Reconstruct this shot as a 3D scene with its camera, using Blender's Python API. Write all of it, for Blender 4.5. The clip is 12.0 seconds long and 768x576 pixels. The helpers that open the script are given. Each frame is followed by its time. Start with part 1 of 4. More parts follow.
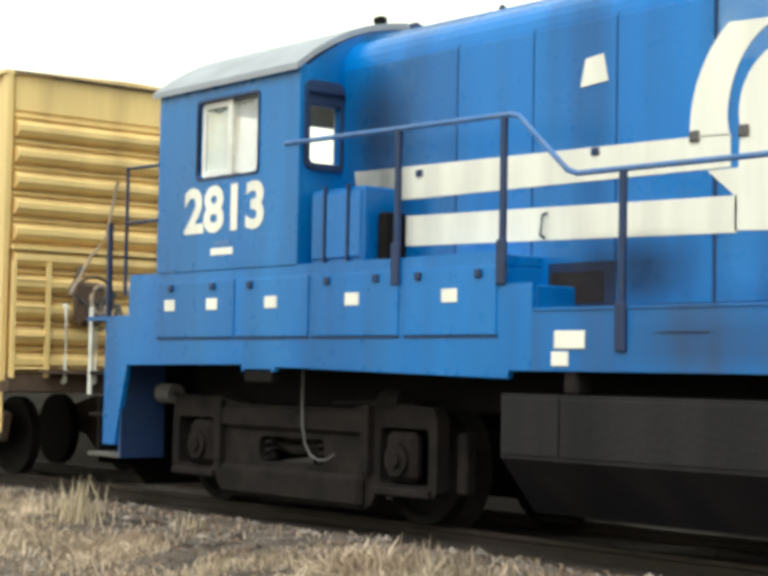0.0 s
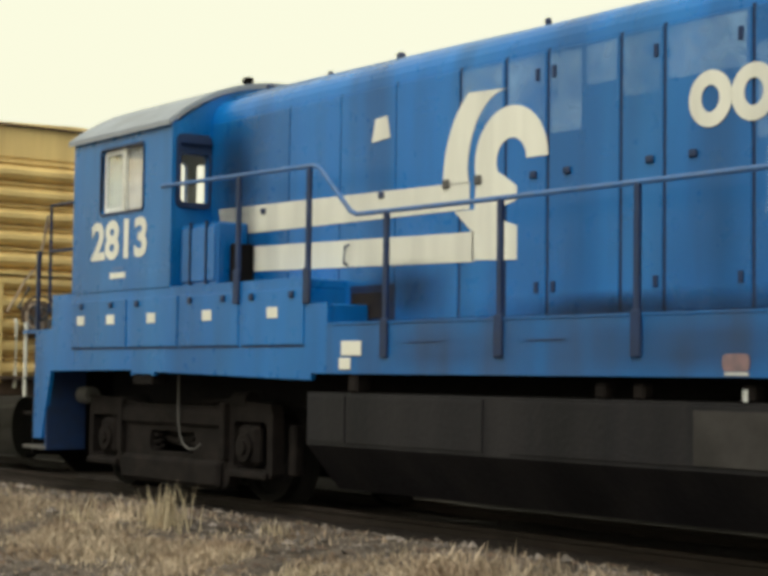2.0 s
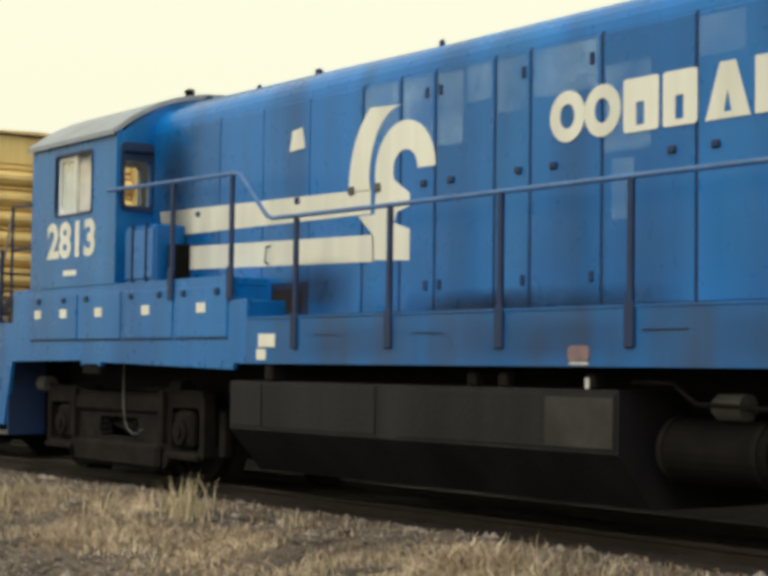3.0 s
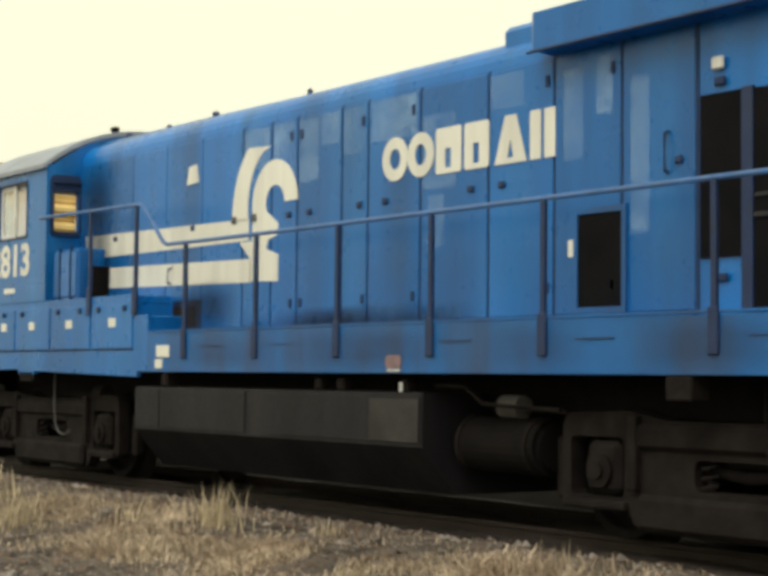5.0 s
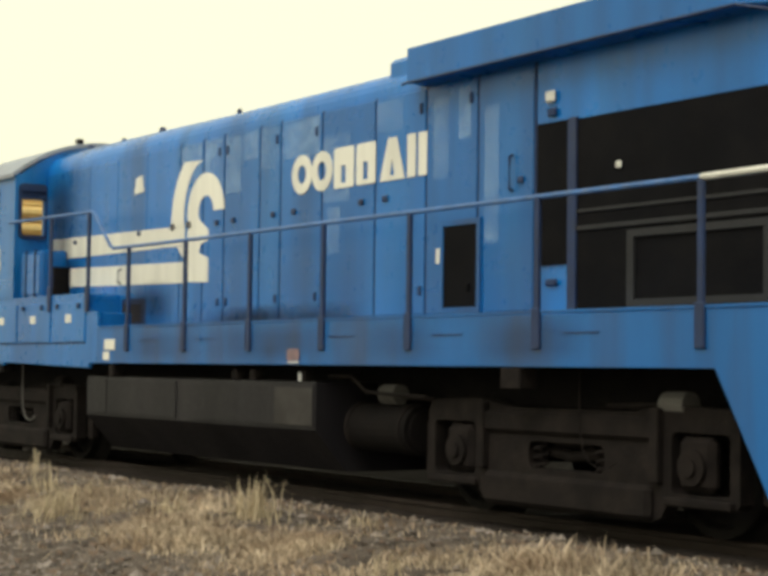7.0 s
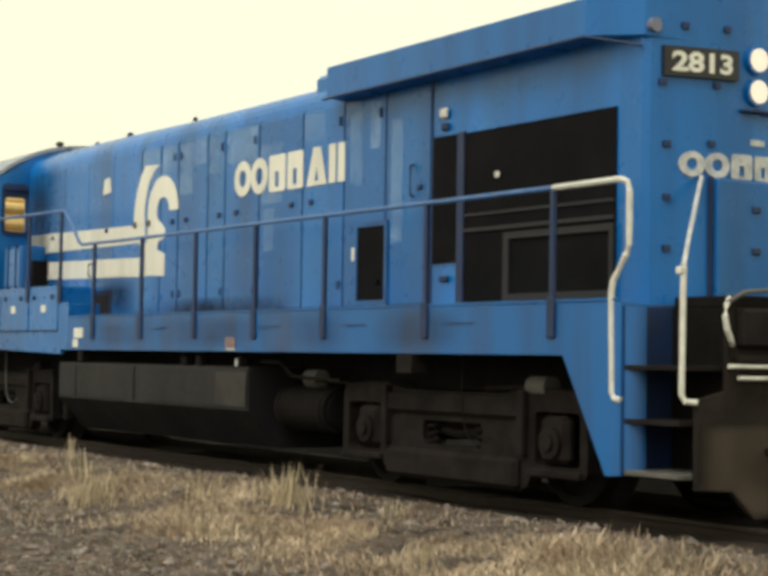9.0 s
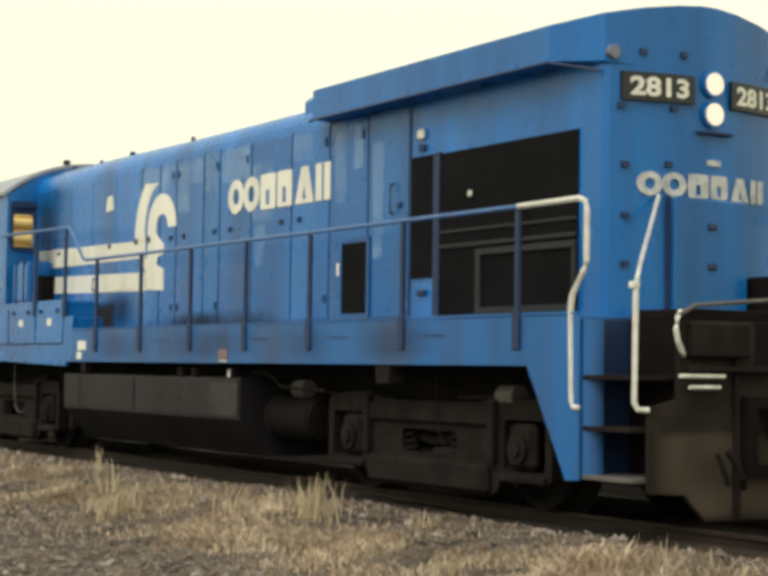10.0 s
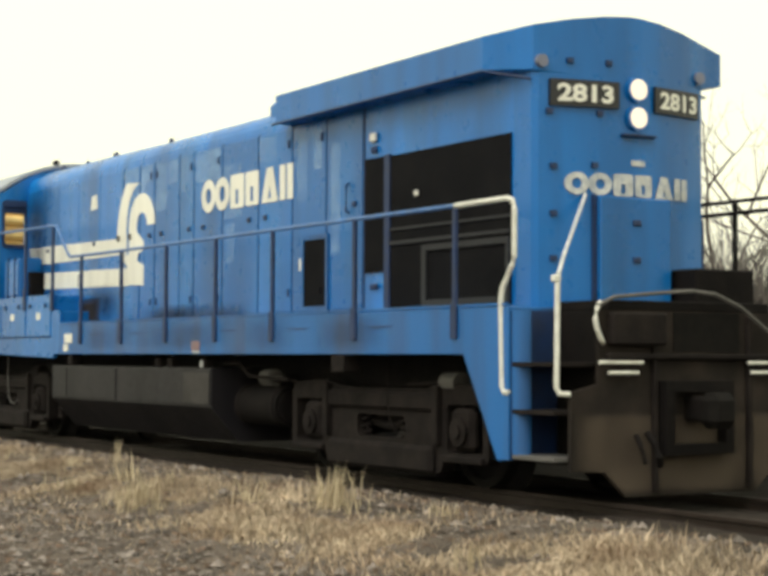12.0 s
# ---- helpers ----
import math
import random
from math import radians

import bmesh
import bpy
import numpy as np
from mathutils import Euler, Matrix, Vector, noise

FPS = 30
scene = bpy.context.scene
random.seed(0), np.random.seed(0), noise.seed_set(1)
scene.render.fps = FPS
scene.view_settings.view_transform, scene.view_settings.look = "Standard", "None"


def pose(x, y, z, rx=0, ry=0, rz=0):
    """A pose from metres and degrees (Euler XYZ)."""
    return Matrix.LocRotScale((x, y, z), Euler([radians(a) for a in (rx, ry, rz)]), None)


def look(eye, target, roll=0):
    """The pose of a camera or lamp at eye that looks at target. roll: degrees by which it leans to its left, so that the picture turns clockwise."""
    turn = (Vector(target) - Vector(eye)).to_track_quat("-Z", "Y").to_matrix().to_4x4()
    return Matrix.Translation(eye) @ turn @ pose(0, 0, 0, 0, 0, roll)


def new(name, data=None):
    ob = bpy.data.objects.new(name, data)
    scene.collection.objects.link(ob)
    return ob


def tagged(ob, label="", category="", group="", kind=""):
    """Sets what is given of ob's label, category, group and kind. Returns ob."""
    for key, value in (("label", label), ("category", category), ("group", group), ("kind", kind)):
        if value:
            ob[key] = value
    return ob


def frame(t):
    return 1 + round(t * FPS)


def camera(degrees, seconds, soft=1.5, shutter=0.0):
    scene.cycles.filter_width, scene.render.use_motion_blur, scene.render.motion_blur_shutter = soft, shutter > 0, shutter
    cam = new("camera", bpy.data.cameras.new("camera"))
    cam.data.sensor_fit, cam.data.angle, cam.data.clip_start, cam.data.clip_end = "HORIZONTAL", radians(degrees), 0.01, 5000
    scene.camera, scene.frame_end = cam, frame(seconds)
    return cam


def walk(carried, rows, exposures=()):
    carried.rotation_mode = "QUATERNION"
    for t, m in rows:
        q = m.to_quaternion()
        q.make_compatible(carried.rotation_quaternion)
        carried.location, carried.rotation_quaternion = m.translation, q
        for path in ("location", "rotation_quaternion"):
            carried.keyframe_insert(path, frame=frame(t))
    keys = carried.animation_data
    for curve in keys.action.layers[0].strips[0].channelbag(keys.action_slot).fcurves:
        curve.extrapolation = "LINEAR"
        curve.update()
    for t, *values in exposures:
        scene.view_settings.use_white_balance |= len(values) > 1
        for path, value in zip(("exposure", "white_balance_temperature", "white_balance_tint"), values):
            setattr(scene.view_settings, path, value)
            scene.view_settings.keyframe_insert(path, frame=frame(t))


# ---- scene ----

# ---------- camera ----------
EYE = (14.815, -10.12, 1.272)
LENS = 25.97
# seconds, turn to the left of +y, tilt up, roll, in degrees
AIM = [
    (0.0, 50.41, 2.93, 1.05), (0.5, 51.85, 3.30, 0.45), (1.0, 51.52, 3.11, 0.35), (1.5, 51.55, 3.50, 0.99),
    (2.0, 53.29, 3.11, 0.76), (2.5, 53.63, 3.40, 1.23), (3.0, 54.02, 2.79, 0.74), (3.5, 54.02, 3.35, 0.31),
    (3.7, 53.83, 3.32, -0.11), (5.3, 55.33, 3.15, 0.54), (5.5, 55.36, 3.33, 0.31), (6.0, 55.13, 3.38, 0.96),
    (6.5, 55.68, 3.09, 1.14), (7.0, 56.31, 2.80, 0.71), (7.5, 56.40, 2.58, 0.97), (9.5, 57.96, 2.53, 0.79),
    (10.0, 58.38, 2.76, 0.74), (10.5, 58.10, 2.62, 0.12), (11.0, 58.43, 2.63, 1.01), (11.5, 58.72, 2.43, 0.48),
    (12.0, 58.97, 2.40, 0.25),
]
EXPOSURE = [(0.0, 0.20, 5800, 10), (0.8, 0.09, 5850, 10), (1.2, -0.09, 6000, 10), (2.0, -0.45, 6200, 10), (2.9, -0.42, 6250, 10), (3.5, -0.52, 6350, 10), (5.5, -0.36, 6350, 10), (6.5, -0.44, 6400, 10), (7.0, -0.34, 6400, 10),
            (9.5, -0.34, 6400, 10), (10.5, -0.23, 6250, 10), (11.0, -0.43, 6300, 10), (11.5, -0.19, 6200, 10), (12.0, -0.10, 6250, 10)]
# seconds, metres that the train has rolled towards -x
ROLLED = [
    (0.0, 0.0), (0.5, 0.961), (1.0, 1.888), (1.5, 2.802), (2.0, 3.694), (2.5, 4.578), (3.0, 5.461), (3.5, 6.335),
    (3.7, 6.66), (5.3, 8.646), (5.5, 8.892), (6.0, 9.498), (6.5, 10.105), (7.0, 10.671), (7.5, 11.213), (9.5, 13.26),
    (10.0, 13.66), (10.5, 14.022), (11.0, 14.358), (11.5, 14.642), (12.0, 14.922),
]


def aim(yaw, pitch, roll):
    y, p = radians(yaw), radians(pitch)
    ahead = Vector((-math.sin(y) * math.cos(p), math.cos(y) * math.cos(p), math.sin(p)))
    return look(EYE, Vector(EYE) + 10 * ahead, roll)


cam = camera(LENS, 12.0, soft=4.2)
walk(cam, [(t, aim(a, b, c)) for t, a, b, c in AIM], EXPOSURE)

# ---------- world and sun ----------
SUN_AZ, SUN_EL = 158.0, 50.0   # degrees clockwise from +y, and up
world = bpy.data.worlds.new("hazy_sky")
scene.world = world
world.use_nodes = True
wn = world.node_tree.nodes
sky = wn.new("ShaderNodeTexSky")
sky.sky_type, sky.sun_disc = "NISHITA", False
sky.sun_elevation, sky.sun_rotation = radians(SUN_EL), radians(SUN_AZ)
sky.air_density, sky.dust_density, sky.ozone_density = 1.0, 9.0, 0.2
haze = wn.new("ShaderNodeMix")   # thin cream overcast over the sky
haze.data_type = "RGBA"
haze.inputs["Factor"].default_value = 0.8
haze.inputs["B"].default_value = (10.9, 10.5, 7.5, 1)
world.node_tree.links.new(sky.outputs[0], haze.inputs["A"])
world.node_tree.links.new(haze.outputs["Result"], wn["Background"].inputs[0])
wn["Background"].inputs[1].default_value = 0.15
sun = new("sun", bpy.data.lights.new("sun", "SUN"))
sun.data.energy, sun.data.angle, sun.data.color = 1.3, radians(35), (1.0, 0.98, 0.95)
a, e = radians(SUN_AZ), radians(SUN_EL)
sun.matrix_world = look((0, 0, 30), (-30 * math.sin(a) * math.cos(e), -30 * math.cos(a) * math.cos(e), 30 - 30 * math.sin(e)))


# ---------- materials ----------
def material(name, base, rough=0.6, metal=0.0, spread=0.25, grime=None, grime_amount=0.0, scale=3.0, bump=0.0, bump_scale=40.0,
             glow=0.0, streak=False, vary=0.0, spec=0.5, fade=None, island=0.0):
    m = bpy.data.materials.new(name)
    m.use_nodes = True
    n, l = m.node_tree.nodes, m.node_tree.links
    b = n["Principled BSDF"]
    b.inputs["Roughness"].default_value, b.inputs["Metallic"].default_value = rough, metal
    b.inputs["Specular IOR Level"].default_value = spec
    tc = n.new("ShaderNodeTexCoord")
    mp = n.new("ShaderNodeMapping")
    l.new(tc.outputs["Object"], mp.inputs[0])
    if streak:
        mp.inputs["Scale"].default_value = (1.0, 1.0, 0.12)
    big = n.new("ShaderNodeTexNoise")
    big.inputs["Scale"].default_value, big.inputs["Detail"].default_value = scale, 6
    l.new(mp.outputs[0], big.inputs[0])
    fine = n.new("ShaderNodeTexNoise")
    fine.inputs["Scale"].default_value, fine.inputs["Detail"].default_value = bump_scale, 4
    l.new(tc.outputs["Object"], fine.inputs[0])
    ramp = n.new("ShaderNodeMapRange")
    ramp.inputs["From Min"].default_value, ramp.inputs["From Max"].default_value = 0.3, 0.7
    ramp.inputs["To Min"].default_value, ramp.inputs["To Max"].default_value = 1 - spread, 1 + spread
    l.new(big.outputs[0], ramp.inputs[0])
    mul = n.new("ShaderNodeVectorMath")
    mul.operation = "SCALE"
    mul.inputs[0].default_value = base
    l.new(ramp.outputs[0], mul.inputs["Scale"])
    last = mul.outputs[0]
    if vary:
        info = n.new("ShaderNodeObjectInfo")
        vr = n.new("ShaderNodeMapRange")
        vr.inputs["To Min"].default_value, vr.inputs["To Max"].default_value = 1 - vary, 1 + vary
        l.new(info.outputs["Random"], vr.inputs[0])
        sc = n.new("ShaderNodeVectorMath")
        sc.operation = "SCALE"
        l.new(last, sc.inputs[0])
        l.new(vr.outputs[0], sc.inputs["Scale"])
        last = sc.outputs[0]
    if island:
        geo = n.new("ShaderNodeNewGeometry")
        ir = n.new("ShaderNodeMapRange")
        ir.inputs["To Min"].default_value, ir.inputs["To Max"].default_value = 1 - island, 1 + island
        l.new(geo.outputs["Random Per Island"], ir.inputs[0])
        si = n.new("ShaderNodeVectorMath")
        si.operation = "SCALE"
        l.new(last, si.inputs[0])
        l.new(ir.outputs[0], si.inputs["Scale"])
        last = si.outputs[0]
    if fade:
        old = n.new("ShaderNodeTexNoise")
        old.inputs["Scale"].default_value, old.inputs["Detail"].default_value = 0.9, 3
        l.new(mp.outputs[0], old.inputs[0])
        fr = n.new("ShaderNodeMapRange")
        fr.inputs["From Min"].default_value, fr.inputs["From Max"].default_value = 0.48, 0.70
        fr.inputs["To Max"].default_value = 0.7
        l.new(old.outputs[0], fr.inputs[0])
        fm = n.new("ShaderNodeMix")
        fm.data_type = "RGBA"
        l.new(fr.outputs[0], fm.inputs["Factor"])
        l.new(last, fm.inputs["A"])
        fm.inputs["B"].default_value = (*fade, 1)
        last = fm.outputs["Result"]
    if grime:
        dirt = n.new("ShaderNodeTexNoise")
        dirt.inputs["Scale"].default_value, dirt.inputs["Detail"].default_value = scale * 1.7, 8
        l.new(mp.outputs[0], dirt.inputs[0])
        dr = n.new("ShaderNodeMapRange")
        dr.inputs["From Min"].default_value, dr.inputs["From Max"].default_value = 0.42, 0.72
        dr.inputs["To Max"].default_value = grime_amount
        l.new(dirt.outputs[0], dr.inputs[0])
        mix = n.new("ShaderNodeMix")
        mix.data_type = "RGBA"
        l.new(dr.outputs[0], mix.inputs["Factor"])
        l.new(last, mix.inputs["A"])
        mix.inputs["B"].default_value = (*grime, 1)
        last = mix.outputs["Result"]
    l.new(last, b.inputs["Base Color"])
    rr = n.new("ShaderNodeMapRange")
    rr.inputs["To Min"].default_value, rr.inputs["To Max"].default_value = max(0.02, rough - 0.12), min(1, rough + 0.12)
    l.new(fine.outputs[0], rr.inputs[0])
    l.new(rr.outputs[0], b.inputs["Roughness"])
    if bump:
        bp = n.new("ShaderNodeBump")
        bp.inputs["Strength"].default_value, bp.inputs["Distance"].default_value = bump, 0.02
        l.new(fine.outputs[0], bp.inputs["Height"])
        l.new(bp.outputs[0], b.inputs["Normal"])
    if glow:
        b.inputs["Emission Color"].default_value = (1.0, 0.84, 0.60, 1)
        b.inputs["Emission Strength"].default_value = glow
    return m


def glass_material():
    m = bpy.data.materials.new("window_glass")
    m.use_nodes = True
    b = m.node_tree.nodes["Principled BSDF"]
    b.inputs["Base Color"].default_value = (0.9, 0.95, 0.93, 1)
    b.inputs["Roughness"].default_value, b.inputs["Transmission Weight"].default_value = 0.03, 1.0
    b.inputs["IOR"].default_value = 1.05
    return m


BLUE = material("locomotive_blue_paint", (0.003, 0.132, 0.440), 0.30, 0, 0.18, (0.005, 0.048, 0.14), 0.5, 1.3, 0.015, 5, streak=True, vary=0.18, spec=0.42, fade=(0.02, 0.20, 0.54))
SILL_BLUE = material("grimy_sill_blue_paint", (0.004, 0.112, 0.365), 0.42, 0, 0.18, (0.035, 0.042, 0.065), 0.75, 1.1, 0.08, 60, streak=True, spec=0.5)
ROOF_BLUE = material("faded_roof_paint", (0.10, 0.17, 0.30), 0.6, 0, 0.2, (0.2, 0.2, 0.2), 0.4, 2.0, 0.05, 50)
CAB_ROOF = material("dusty_cab_roof_paint", (0.30, 0.33, 0.38), 0.6, 0, 0.15, (0.2, 0.2, 0.2), 0.3, 2.0, 0.05, 50)
WHITE = material("cream_white_paint", (0.80, 0.79, 0.70), 0.36, 0, 0.08, (0.45, 0.44, 0.40), 0.35, 2.5, 0.03, 60, streak=True)
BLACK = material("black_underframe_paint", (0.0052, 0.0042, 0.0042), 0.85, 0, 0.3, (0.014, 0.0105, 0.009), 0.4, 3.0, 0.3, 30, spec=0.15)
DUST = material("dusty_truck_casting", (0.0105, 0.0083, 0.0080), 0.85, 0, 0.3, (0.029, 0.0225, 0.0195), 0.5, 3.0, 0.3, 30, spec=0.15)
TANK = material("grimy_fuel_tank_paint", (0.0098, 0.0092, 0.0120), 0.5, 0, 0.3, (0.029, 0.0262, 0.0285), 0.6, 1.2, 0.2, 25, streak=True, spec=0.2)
RAIL_BLUE = material("dark_blue_rail_and_shade_paint", (0.007, 0.025, 0.090), 0.55, 0, 0.2, (0.02, 0.022, 0.03), 0.4, 4.0, 0.05, 60)
# worn rail blue, paler than the posts: sky light put into the colour
RAIL_TOP = material("worn_pale_blue_paint", (0.06, 0.16, 0.40), 0.45, 0, 0.2, (0.2, 0.22, 0.25), 0.4, 5.0, 0.05, 60)
CHALK = material("worn_chalky_white_paint", (0.56, 0.57, 0.56), 0.6, 0, 0.2, (0.16, 0.22, 0.34), 0.6, 9.0, 0.04, 60)
GRAB = material("white_grab_iron_paint", (0.72, 0.72, 0.66), 0.5, 0, 0.1, (0.3, 0.27, 0.22), 0.35, 6.0, 0.05, 60)
GRILLE = material("radiator_screen_black", (0.0055, 0.0055, 0.007), 0.8, 0, 0.2, (0.014, 0.013, 0.013), 0.4, 2.0, 0.2, 60, spec=0.08)
SEAM = material("dark_seam_gap", (0.012, 0.03, 0.09), 0.8, 0, 0.2, None, 0, 4.0)
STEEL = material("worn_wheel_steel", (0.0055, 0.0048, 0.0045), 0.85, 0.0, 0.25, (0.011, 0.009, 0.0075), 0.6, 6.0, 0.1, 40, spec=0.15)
RAILHEAD = material("rolled_rail_steel", (0.032, 0.024, 0.020), 0.6, 0.3, 0.25, (0.03, 0.02, 0.016), 0.7, 5.0, 0.15, 40, spec=0.2)
PILOT = material("dusty_pilot_plate", (0.017, 0.0138, 0.0122), 0.9, 0, 0.35, (0.050, 0.039, 0.032), 0.6, 1.5, 0.2, 25, spec=0.15)
HOSE = material("grey_rubber_hose", (0.11, 0.105, 0.10), 0.7, 0, 0.2, None, 0, 4.0, spec=0.2)
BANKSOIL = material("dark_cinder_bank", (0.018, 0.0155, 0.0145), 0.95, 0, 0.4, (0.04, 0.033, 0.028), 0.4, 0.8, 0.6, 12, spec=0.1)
LAMP = material("lit_headlight_lens", (0.45, 0.42, 0.36), 0.3, 0, 0.02, None, 0, 4.0, glow=0.95)
LENSGREY = material("marker_lamp_lens", (0.17, 0.18, 0.25), 0.3, 0, 0.1, None, 0, 4.0)
BOARD = material("number_board_black", (0.012, 0.012, 0.014), 0.4, 0, 0.1, None, 0, 4.0)
INSIDE = material("cab_interior_grey", (0.74, 0.75, 0.73), 0.7, 0, 0.12, None, 0, 3.0)
YELLOW = material("boxcar_yellow_paint", (0.79, 0.59, 0.25), 0.5, 0, 0.12, (0.32, 0.19, 0.075), 0.4, 1.6, 0.08, 50, streak=True)
RUST = material("rusty_boxcar_steel", (0.10, 0.065, 0.045), 0.85, 0, 0.3, (0.05, 0.035, 0.03), 0.6, 4.0, 0.2, 40)
RED = material("faded_red_decal", (0.22, 0.14, 0.15), 0.6, 0, 0.2, (0.12, 0.11, 0.13), 0.6, 8.0)
SCREENRAIL = material("grey_screen_frame_paint", (0.015, 0.0155, 0.019), 0.7, 0, 0.2, (0.010, 0.010, 0.011), 0.4, 4.0)
TAGPLATE = material("scuffed_tank_plate", (0.038, 0.035, 0.034), 0.6, 0, 0.3, (0.016, 0.014, 0.013), 0.5, 3.0, 0.1, 40, spec=0.25)
GLASS = glass_material()


def film_material(name, base, amount, gain, scale, rough=0.6, spec=0.3, across=0):
    """A thin film with ragged, feathered edges that fades out towards the rim of its sheet."""
    m = bpy.data.materials.new(name)
    m.use_nodes = True
    n, l = m.node_tree.nodes, m.node_tree.links
    b = n["Principled BSDF"]
    b.inputs["Base Color"].default_value = (*base, 1)
    b.inputs["Roughness"].default_value = rough
    b.inputs["Specular IOR Level"].default_value = spec

    def step(kind, one, two, clamp=False):
        q = n.new("ShaderNodeMath")
        q.operation, q.use_clamp = kind, clamp
        for k, v in enumerate((one, two)):
            if v is None:
                continue
            if isinstance(v, (int, float)):
                q.inputs[k].default_value = v
            else:
                l.new(v, q.inputs[k])
        return q.outputs[0]

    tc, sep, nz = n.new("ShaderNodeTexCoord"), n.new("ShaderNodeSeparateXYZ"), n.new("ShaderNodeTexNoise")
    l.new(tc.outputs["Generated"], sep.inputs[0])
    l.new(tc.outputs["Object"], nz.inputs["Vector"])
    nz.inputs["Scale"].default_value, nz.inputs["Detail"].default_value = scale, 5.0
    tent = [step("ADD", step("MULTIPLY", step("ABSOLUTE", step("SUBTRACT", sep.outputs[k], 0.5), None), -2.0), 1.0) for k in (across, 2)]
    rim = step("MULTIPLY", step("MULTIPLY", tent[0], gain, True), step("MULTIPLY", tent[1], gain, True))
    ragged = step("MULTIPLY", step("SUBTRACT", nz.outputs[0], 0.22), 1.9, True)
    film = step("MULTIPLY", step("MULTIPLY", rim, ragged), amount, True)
    clear, mix = n.new("ShaderNodeBsdfTransparent"), n.new("ShaderNodeMixShader")
    l.new(film, mix.inputs[0])
    l.new(clear.outputs[0], mix.inputs[1])
    l.new(b.outputs[0], mix.inputs[2])
    l.new(mix.outputs[0], n["Material Output"].inputs["Surface"])
    return m


# pale blue of faded doors, with the sky's sheen put into it
PATCH = film_material("faded_sky_sheen_blue", (0.32, 0.56, 0.90), 0.55, 9.0, 2.2, 0.3, 0.5)
SOOT = film_material("sooty_blue_paint", (0.014, 0.017, 0.032), 0.62, 1.3, 0.9, 0.8)
SILL_GRIME = film_material("brown_sill_grime", (0.06, 0.062, 0.085), 0.20, 1.5, 0.9, 0.8)
ROAD_DUST = film_material("tan_road_dust", (0.15, 0.118, 0.09), 0.40, 5.0, 2.0, 0.9, 0.15, across=1)
# white film: the sky's brightness in the cab window put into colour
SKYPANE = film_material("sky_white_pane_film", (0.80, 0.81, 0.80), 0.85, 12.0, 1.0, 0.5)


# ---------- mesh helpers ----------
def mesh_of(bm, name, mat, smooth=False):
    bmesh.ops.recalc_face_normals(bm, faces=bm.faces)
    if smooth:
        for f in bm.faces:
            f.smooth = True
    me = bpy.data.meshes.new(name)
    bm.to_mesh(me)
    bm.free()
    me.materials.append(mat)
    return me


def part(name, bm, mat, parent, label="", smooth=False):
    ob = new(name, mesh_of(bm, name, mat, smooth))
    ob.parent = parent
    return tagged(ob, label) if label else ob


def thing(name, label, category, group=""):
    return tagged(new(name), label, category, group)


def add_box(bm, x0, x1, y0, y1, z0, z1, bevel=0.0):
    made = bmesh.ops.create_cube(bm, size=1.0)["verts"]
    for v in made:
        v.co = Vector(((x0 + x1) / 2 + v.co.x * (x1 - x0), (y0 + y1) / 2 + v.co.y * (y1 - y0), (z0 + z1) / 2 + v.co.z * (z1 - z0)))
    if bevel:
        edges = list({ed for v in made for ed in v.link_edges})
        bmesh.ops.bevel(bm, geom=edges, offset=bevel, segments=1, affect="EDGES", profile=0.5)
    return bm


def box(x0, x1, y0, y1, z0, z1, bevel=0.0):
    return add_box(bmesh.new(), x0, x1, y0, y1, z0, z1, bevel)


AXES_OF = {"y": lambda u, v, d: (u, d, v), "x": lambda u, v, d: (d, u, v), "z": lambda u, v, d: (u, v, d)}


def add_plate(bm, outline, holes, axis, d0, d1, bevel=0.0):
    """A plate with the outline and holes given in two axes, from d0 to d1 along the third."""
    put, edges = AXES_OF[axis], []
    for loop in (outline, *holes):
        vs = [bm.verts.new(put(u, v, d0)) for u, v in loop]
        edges += [bm.edges.new((vs[k], vs[(k + 1) % len(vs)])) for k in range(len(vs))]
    faces = [g for g in bmesh.ops.triangle_fill(bm, edges=edges, use_beauty=True)["geom"] if isinstance(g, bmesh.types.BMFace)]
    moved = [g for g in bmesh.ops.extrude_face_region(bm, geom=faces)["geom"] if isinstance(g, bmesh.types.BMVert)]
    step = Vector(put(0, 0, d1)) - Vector(put(0, 0, d0))
    for v in moved:
        v.co += step
    return bm


def plate(outline, holes, axis, d0, d1):
    return add_plate(bmesh.new(), outline, holes, axis, d0, d1)


def sheet(x0, x1, y, z0, z1):
    """One thin coat of colour on an upright side."""
    bm = bmesh.new()
    bm.faces.new([bm.verts.new(p) for p in ((x0, y, z0), (x1, y, z0), (x1, y, z1), (x0, y, z1))])
    return bm


def rect(u0, u1, v0, v1, r=0.0, n=3):
    if not r:
        return [(u0, v0), (u1, v0), (u1, v1), (u0, v1)]
    out = []
    for cu, cv, a0 in ((u1 - r, v0 + r, -90), (u1 - r, v1 - r, 0), (u0 + r, v1 - r, 90), (u0 + r, v0 + r, 180)):
        for k in range(n + 1):
            an = radians(a0 + 90 * k / n)
            out.append((cu + r * math.cos(an), cv + r * math.sin(an)))
    return out


